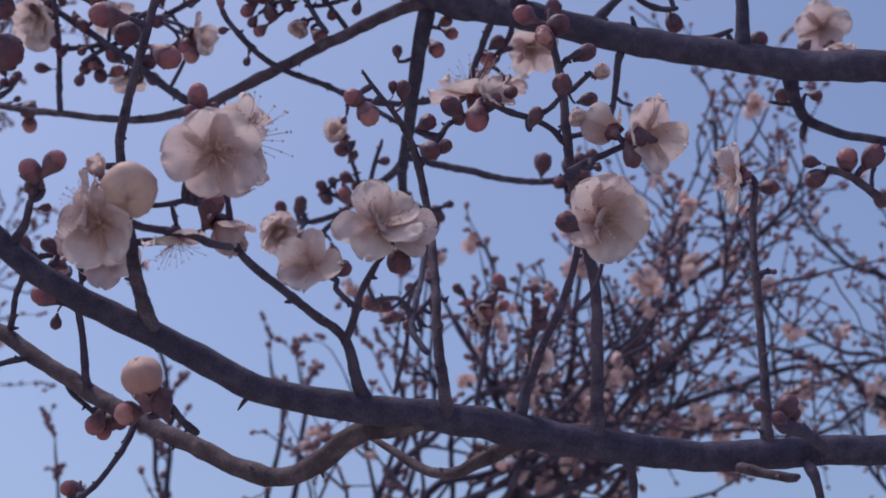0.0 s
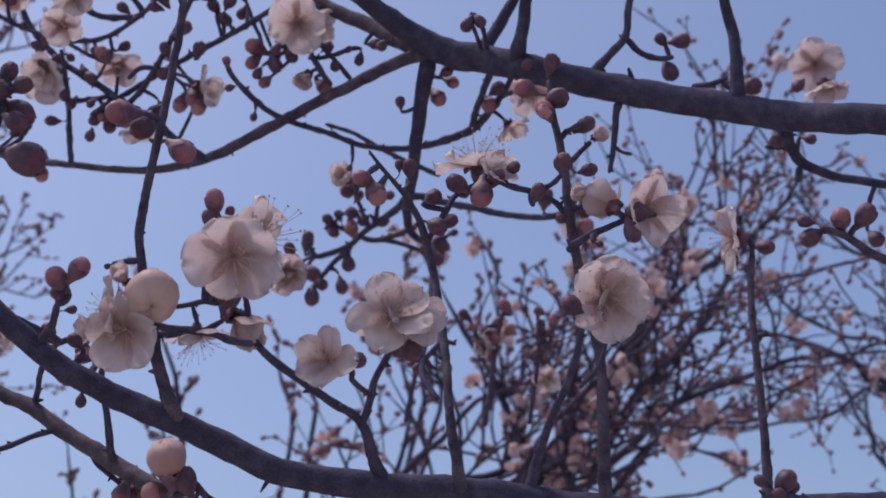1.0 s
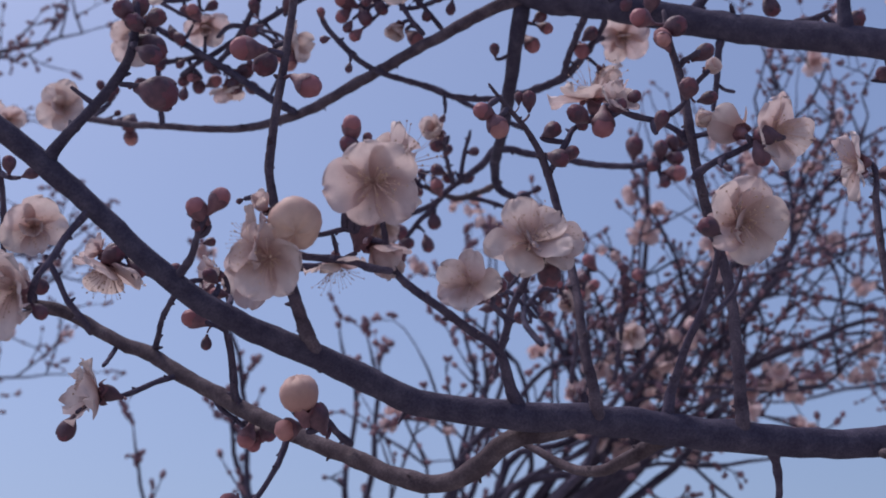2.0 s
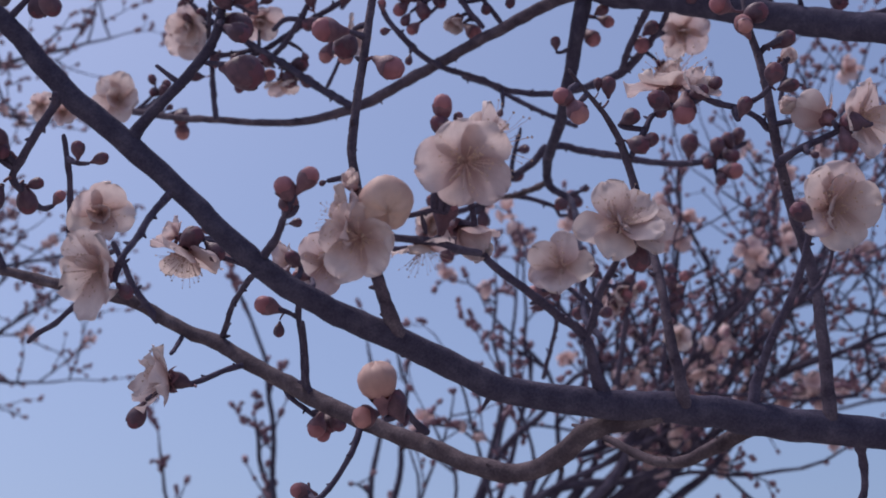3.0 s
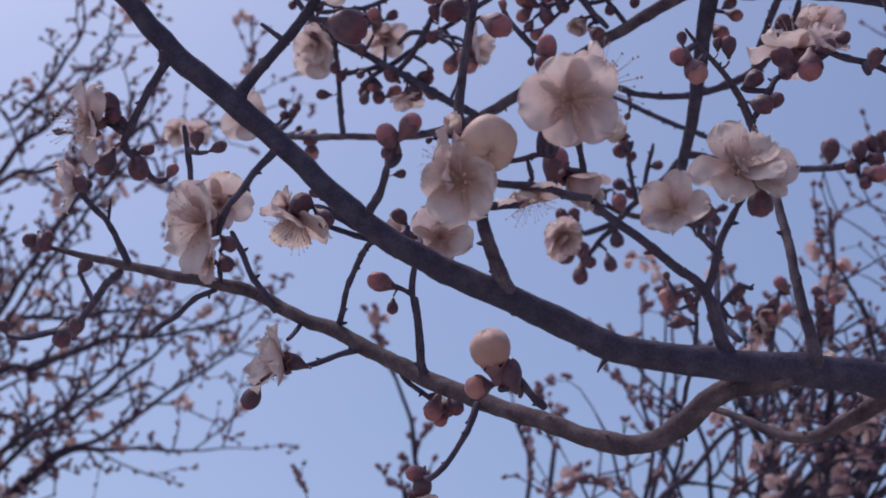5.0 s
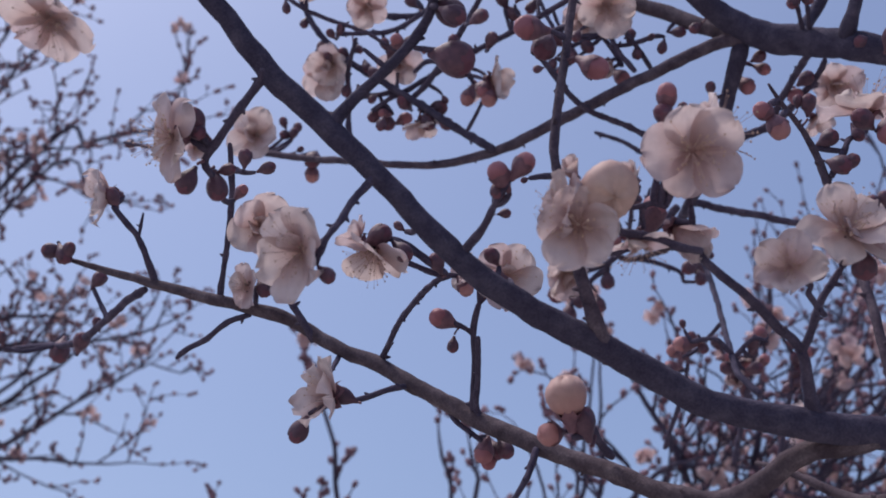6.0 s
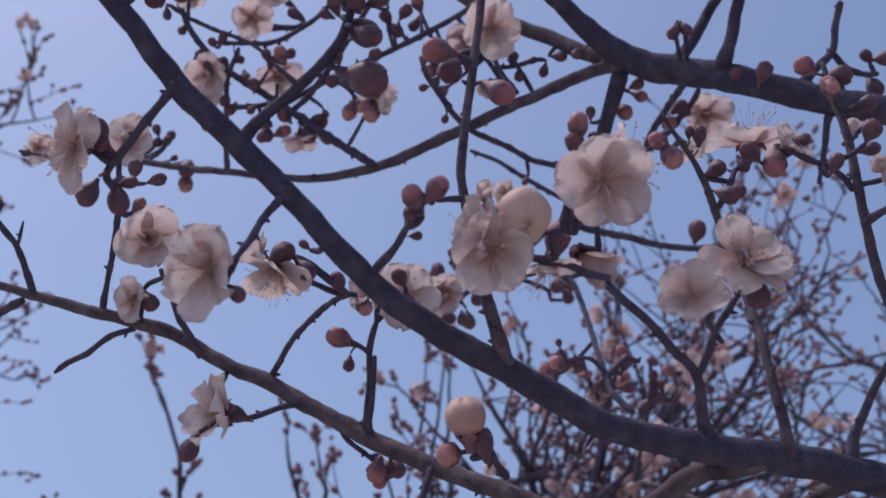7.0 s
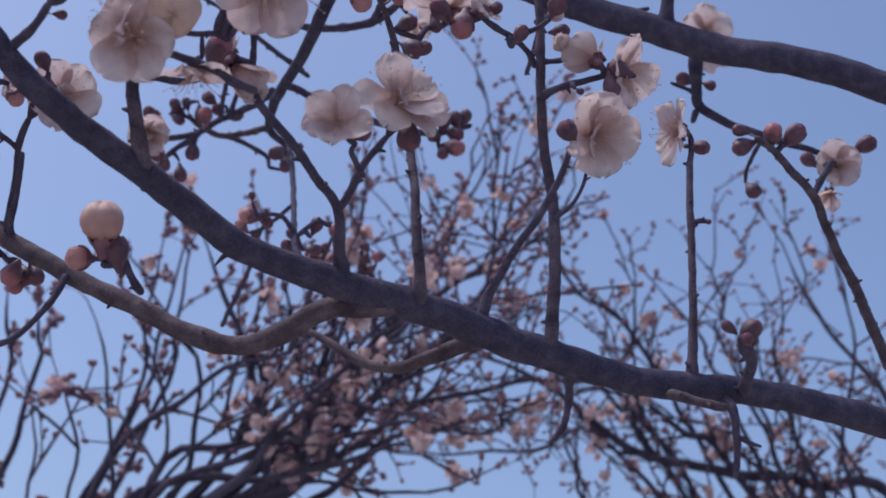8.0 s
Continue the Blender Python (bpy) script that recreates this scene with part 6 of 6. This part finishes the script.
far_limb(far_tree_b, [(-1.386, 2.341, 2.280, 0.0064), (-1.255, 2.322, 2.355, 0.0056), (-1.111, 2.294, 2.450, 0.0044), (-0.991, 2.268, 2.535, 0.0024)])
far_limb(far_tree_b, [(-1.365, 2.367, 2.239, 0.0064), (-1.152, 2.344, 2.347, 0.0052), (-0.985, 2.320, 2.443, 0.0036), (-0.878, 2.308, 2.497, 0.0016)])
far_limb(far_tree_b, [(-1.350, 2.166, 2.188, 0.0059), (-1.216, 2.135, 2.286, 0.0052), (-1.073, 2.111, 2.375, 0.0037), (-0.990, 2.051, 2.509, 0.0019)])
far_limb(far_tree_b, [(-1.318, 2.363, 2.261, 0.0048), (-1.154, 2.368, 2.304, 0.0040), (-1.028, 2.389, 2.304, 0.0028), (-0.900, 2.407, 2.313, 0.0016)])
far_limb(far_tree_b, [(-1.368, 1.940, 2.799, 0.0054), (-1.265, 1.929, 2.850, 0.0046), (-1.136, 1.879, 2.982, 0.0035), (-1.108, 1.834, 3.071, 0.0015)])
far_limb(far_tree_b, [(-1.058, 1.921, 2.720, 0.0050), (-0.934, 1.906, 2.753, 0.0042), (-0.841, 1.897, 2.774, 0.0035), (-0.722, 1.888, 2.796, 0.0014)])
far_limb(far_tree_b, [(-1.058, 1.944, 2.680, 0.0032), (-0.934, 1.950, 2.674, 0.0028), (-0.882, 1.959, 2.662, 0.0018)])
far_limb(far_tree_c, [(1.322, 2.004, 2.066, 0.0116), (1.166, 2.027, 2.100, 0.0109), (0.962, 2.070, 2.121, 0.0095), (0.817, 2.092, 2.152, 0.0082), (0.694, 2.085, 2.231, 0.0061), (0.586, 2.091, 2.276, 0.0041)])
far_limb(far_tree_c, [(1.023, 2.055, 2.119, 0.0075), (0.913, 2.053, 2.180, 0.0061), (0.811, 2.047, 2.246, 0.0044), (0.774, 2.034, 2.291, 0.0027)])
far_limb(far_tree_c, [(0.906, 2.237, 2.276, 0.0044), (0.743, 2.278, 2.279, 0.0041), (0.591, 2.319, 2.276, 0.0037), (0.441, 2.364, 2.264, 0.0026)])
far_limb(far_tree_c, [(0.847, 2.188, 2.175, 0.0046), (0.702, 2.229, 2.168, 0.0043), (0.579, 2.267, 2.155, 0.0032), (0.433, 2.306, 2.155, 0.0021)])
far_limb(far_tree_c, [(1.064, 1.953, 2.072, 0.0052), (1.022, 1.925, 2.151, 0.0042), (0.983, 1.905, 2.212, 0.0029)])
far_limb(far_tree_c, [(1.121, 1.937, 2.074, 0.0049), (1.056, 1.902, 2.179, 0.0039), (1.012, 1.870, 2.267, 0.0026), (1.019, 1.832, 2.339, 0.0016)])
far_limb(far_tree_c, [(1.299, 1.942, 2.201, 0.0055), (1.178, 1.911, 2.327, 0.0044), (1.106, 1.894, 2.399, 0.0034), (1.058, 1.870, 2.471, 0.0020)])
far_limb(far_tree_c, [(0.876, 2.142, 2.251, 0.0043), (0.846, 2.092, 2.367, 0.0036), (0.830, 2.043, 2.474, 0.0021)])
far_limb(far_tree_c, [(0.982, 2.004, 2.243, 0.0041), (0.926, 1.973, 2.335, 0.0034), (0.844, 1.959, 2.406, 0.0020)])
far_limb(far_tree_c, [(1.029, 2.060, 2.336, 0.0036), (1.005, 2.028, 2.413, 0.0028), (1.005, 1.996, 2.477, 0.0018)])
far_limb(far_tree_c, [(1.194, 1.934, 2.041, 0.0052), (1.149, 1.898, 2.138, 0.0042), (1.145, 1.832, 2.272, 0.0029), (1.105, 1.781, 2.396, 0.0020)])
far_limb(far_tree_c, [(0.846, 2.102, 2.198, 0.0046), (0.688, 2.069, 2.269, 0.0039), (0.599, 2.048, 2.314, 0.0033), (0.540, 2.010, 2.395, 0.0020)])
far_limb(far_tree_c, [(0.884, 2.136, 2.361, 0.0048), (0.740, 2.097, 2.445, 0.0041), (0.657, 2.062, 2.520, 0.0031), (0.616, 2.023, 2.604, 0.0017)])
far_limb(far_tree_c, [(0.770, 2.088, 1.991, 0.0044), (0.704, 2.046, 2.081, 0.0034), (0.675, 2.014, 2.149, 0.0022)])
far_limb(far_tree_d, [(-0.411, 1.822, 2.009, 0.0040), (-0.411, 1.757, 2.125, 0.0033), (-0.424, 1.732, 2.168, 0.0027), (-0.440, 1.712, 2.204, 0.0017)], sparse=1.5)
far_limb(far_tree_d, [(-0.245, 1.814, 2.032, 0.0033), (-0.249, 1.773, 2.105, 0.0027), (-0.256, 1.752, 2.141, 0.0017)], sparse=1.5)
far_limb(far_tree_d, [(-0.202, 1.766, 2.018, 0.0036), (-0.203, 1.734, 2.074, 0.0029), (-0.206, 1.714, 2.110, 0.0019)], sparse=1.5)
far_limb(far_tree_d, [(-0.422, 1.898, 1.925, 0.0041), (-0.439, 1.851, 2.025, 0.0034), (-0.445, 1.837, 2.056, 0.0020)], sparse=1.5)
far_limb(far_tree_d, [(-0.030, 1.882, 2.028, 0.0041), (-0.019, 1.810, 2.154, 0.0031), (-0.012, 1.747, 2.266, 0.0017)], sparse=1.5)
far_limb(far_tree_d, [(-0.056, 1.896, 2.039, 0.0041), (-0.042, 1.844, 2.136, 0.0031), (-0.024, 1.764, 2.286, 0.0017)], sparse=1.5)
far_limb(far_tree_d, [(-0.065, 1.712, 1.994, 0.0031), (-0.065, 1.657, 2.105, 0.0024), (-0.055, 1.609, 2.195, 0.0012)], sparse=1.5)
far_limb(far_tree_d, [(-0.605, 1.998, 1.947, 0.0032), (-0.616, 1.945, 2.061, 0.0018)], sparse=1.5)
far_limb(far_tree_a, [(-0.056, 1.563, 1.829, 0.0063), (0.004, 1.533, 1.857, 0.0058), (0.076, 1.514, 1.857, 0.0052), (0.152, 1.487, 1.872, 0.0042), (0.201, 1.467, 1.887, 0.0033), (0.247, 1.446, 1.906, 0.0021)])
far_limb(far_tree_a, [(-0.108, 1.598, 1.831, 0.0051), (-0.073, 1.557, 1.895, 0.0047), (-0.027, 1.526, 1.934, 0.0042), (0.031, 1.486, 1.983, 0.0034), (0.088, 1.463, 1.999, 0.0019)])
far_limb(far_tree_a, [(-0.016, 1.519, 1.848, 0.0041), (0.058, 1.489, 1.872, 0.0037), (0.115, 1.454, 1.911, 0.0033), (0.153, 1.423, 1.953, 0.0029), (0.184, 1.391, 2.001, 0.0023), (0.213, 1.366, 2.037, 0.0014)])
far_limb(far_tree_a, [(0.008, 1.585, 1.866, 0.0039), (0.096, 1.543, 1.904, 0.0037), (0.148, 1.504, 1.955, 0.0032), (0.193, 1.466, 2.008, 0.0026), (0.220, 1.439, 2.048, 0.0017)])
far_limb(far_tree_a, [(0.060, 1.624, 1.876, 0.0045), (0.136, 1.582, 1.920, 0.0040), (0.199, 1.546, 1.960, 0.0036), (0.247, 1.510, 2.008, 0.0031), (0.308, 1.469, 2.057, 0.0027), (0.354, 1.430, 2.111, 0.0020), (0.376, 1.395, 2.171, 0.0013)])
far_limb(far_tree_a, [(0.079, 1.676, 1.899, 0.0042), (0.172, 1.630, 1.943, 0.0037), (0.249, 1.581, 2.000, 0.0032), (0.298, 1.543, 2.051, 0.0028), (0.352, 1.496, 2.118, 0.0021), (0.360, 1.455, 2.196, 0.0016), (0.367, 1.420, 2.264, 0.0012), (0.372, 1.391, 2.318, 0.0007)])
far_limb(far_tree_a, [(-0.076, 1.567, 1.831, 0.0029), (-0.083, 1.537, 1.895, 0.0025), (-0.098, 1.517, 1.943, 0.0021), (-0.113, 1.494, 1.996, 0.0017), (-0.127, 1.482, 2.027, 0.0010)], sparse=1.5)
far_limb(far_tree_a, [(-0.129, 1.635, 1.838, 0.0026), (-0.125, 1.605, 1.895, 0.0024), (-0.143, 1.588, 1.938, 0.0019), (-0.166, 1.573, 1.981, 0.0011)], sparse=1.5)
far_limb(far_tree_a, [(-0.172, 1.698, 1.848, 0.0025), (-0.176, 1.667, 1.913, 0.0020), (-0.191, 1.648, 1.958, 0.0013)], sparse=1.5)
far_limb(far_tree_a, [(-0.040, 1.502, 1.828, 0.0026), (-0.022, 1.475, 1.871, 0.0024), (-0.035, 1.450, 1.930, 0.0020), (-0.066, 1.429, 1.987, 0.0012)], sparse=1.5)
far_limb(far_tree_a, [(0.024, 1.613, 1.869, 0.0035), (0.070, 1.575, 1.923, 0.0033), (0.094, 1.539, 1.982, 0.0026), (0.130, 1.513, 2.017, 0.0020), (0.179, 1.483, 2.051, 0.0013)])
far_limb(far_tree_a, [(0.117, 1.626, 1.888, 0.0032), (0.209, 1.582, 1.928, 0.0029), (0.272, 1.543, 1.974, 0.0025), (0.312, 1.507, 2.025, 0.0018), (0.308, 1.475, 2.091, 0.0011)])
far_limb(far_tree_a, [(0.122, 1.554, 1.867, 0.0028), (0.217, 1.530, 1.866, 0.0026), (0.298, 1.511, 1.862, 0.0022)])
far_limb(far_tree_a, [(-0.016, 1.536, 1.861, 0.0025), (0.037, 1.497, 1.911, 0.0023), (0.070, 1.480, 1.929, 0.0019), (0.114, 1.462, 1.943, 0.0013)])
far_limb(far_tree_a, [(-0.017, 1.585, 1.887, 0.0054), (0.047, 1.574, 1.910, 0.0049), (0.126, 1.564, 1.933, 0.0043), (0.206, 1.559, 1.942, 0.0032), (0.270, 1.550, 1.962, 0.0022)])
far_limb(far_tree_a, [(0.057, 1.640, 1.912, 0.0045), (0.086, 1.605, 1.986, 0.0039), (0.128, 1.586, 2.027, 0.0034), (0.150, 1.561, 2.081, 0.0025), (0.161, 1.536, 2.135, 0.0017)])
far_limb(far_tree_a, [(0.011, 1.586, 1.884, 0.0038), (0.011, 1.559, 1.942, 0.0032), (-0.003, 1.529, 2.007, 0.0027), (-0.035, 1.511, 2.047, 0.0019)], sparse=1.5)




def outer_limbs(tree, bearings, length):
    """The limbs that fill the far side of a crown, rising outwards from the crotch."""
    rng, c = tree.rng, tree.crotch
    for bearing in bearings:
        a, rise, run = radians(bearing), rng.uniform(0.55, 1.0), length * rng.uniform(0.8, 1.15)
        rows = []
        for k in range(1, 6):
            t = k / 5
            sway = a + 0.18 * math.sin(2.6 * t + bearing)
            rows.append((c.x + run * t * math.cos(sway), c.y + run * t * math.sin(sway), c.z + run * rise * (t + 0.25 * t * t), 0.017 * (1 - t) ** 0.8 + 0.002))
        far_limb(tree, rows, sparse=1.5)


outer_limbs(far_tree_b, (125, 160, 195, 230, 260), 0.75)
outer_limbs(far_tree_c, (-85, -50, -15, 15, 35), 0.75)
for far_tree in (far_tree_a, far_tree_b, far_tree_c, far_tree_d):
    far_tree.finish()
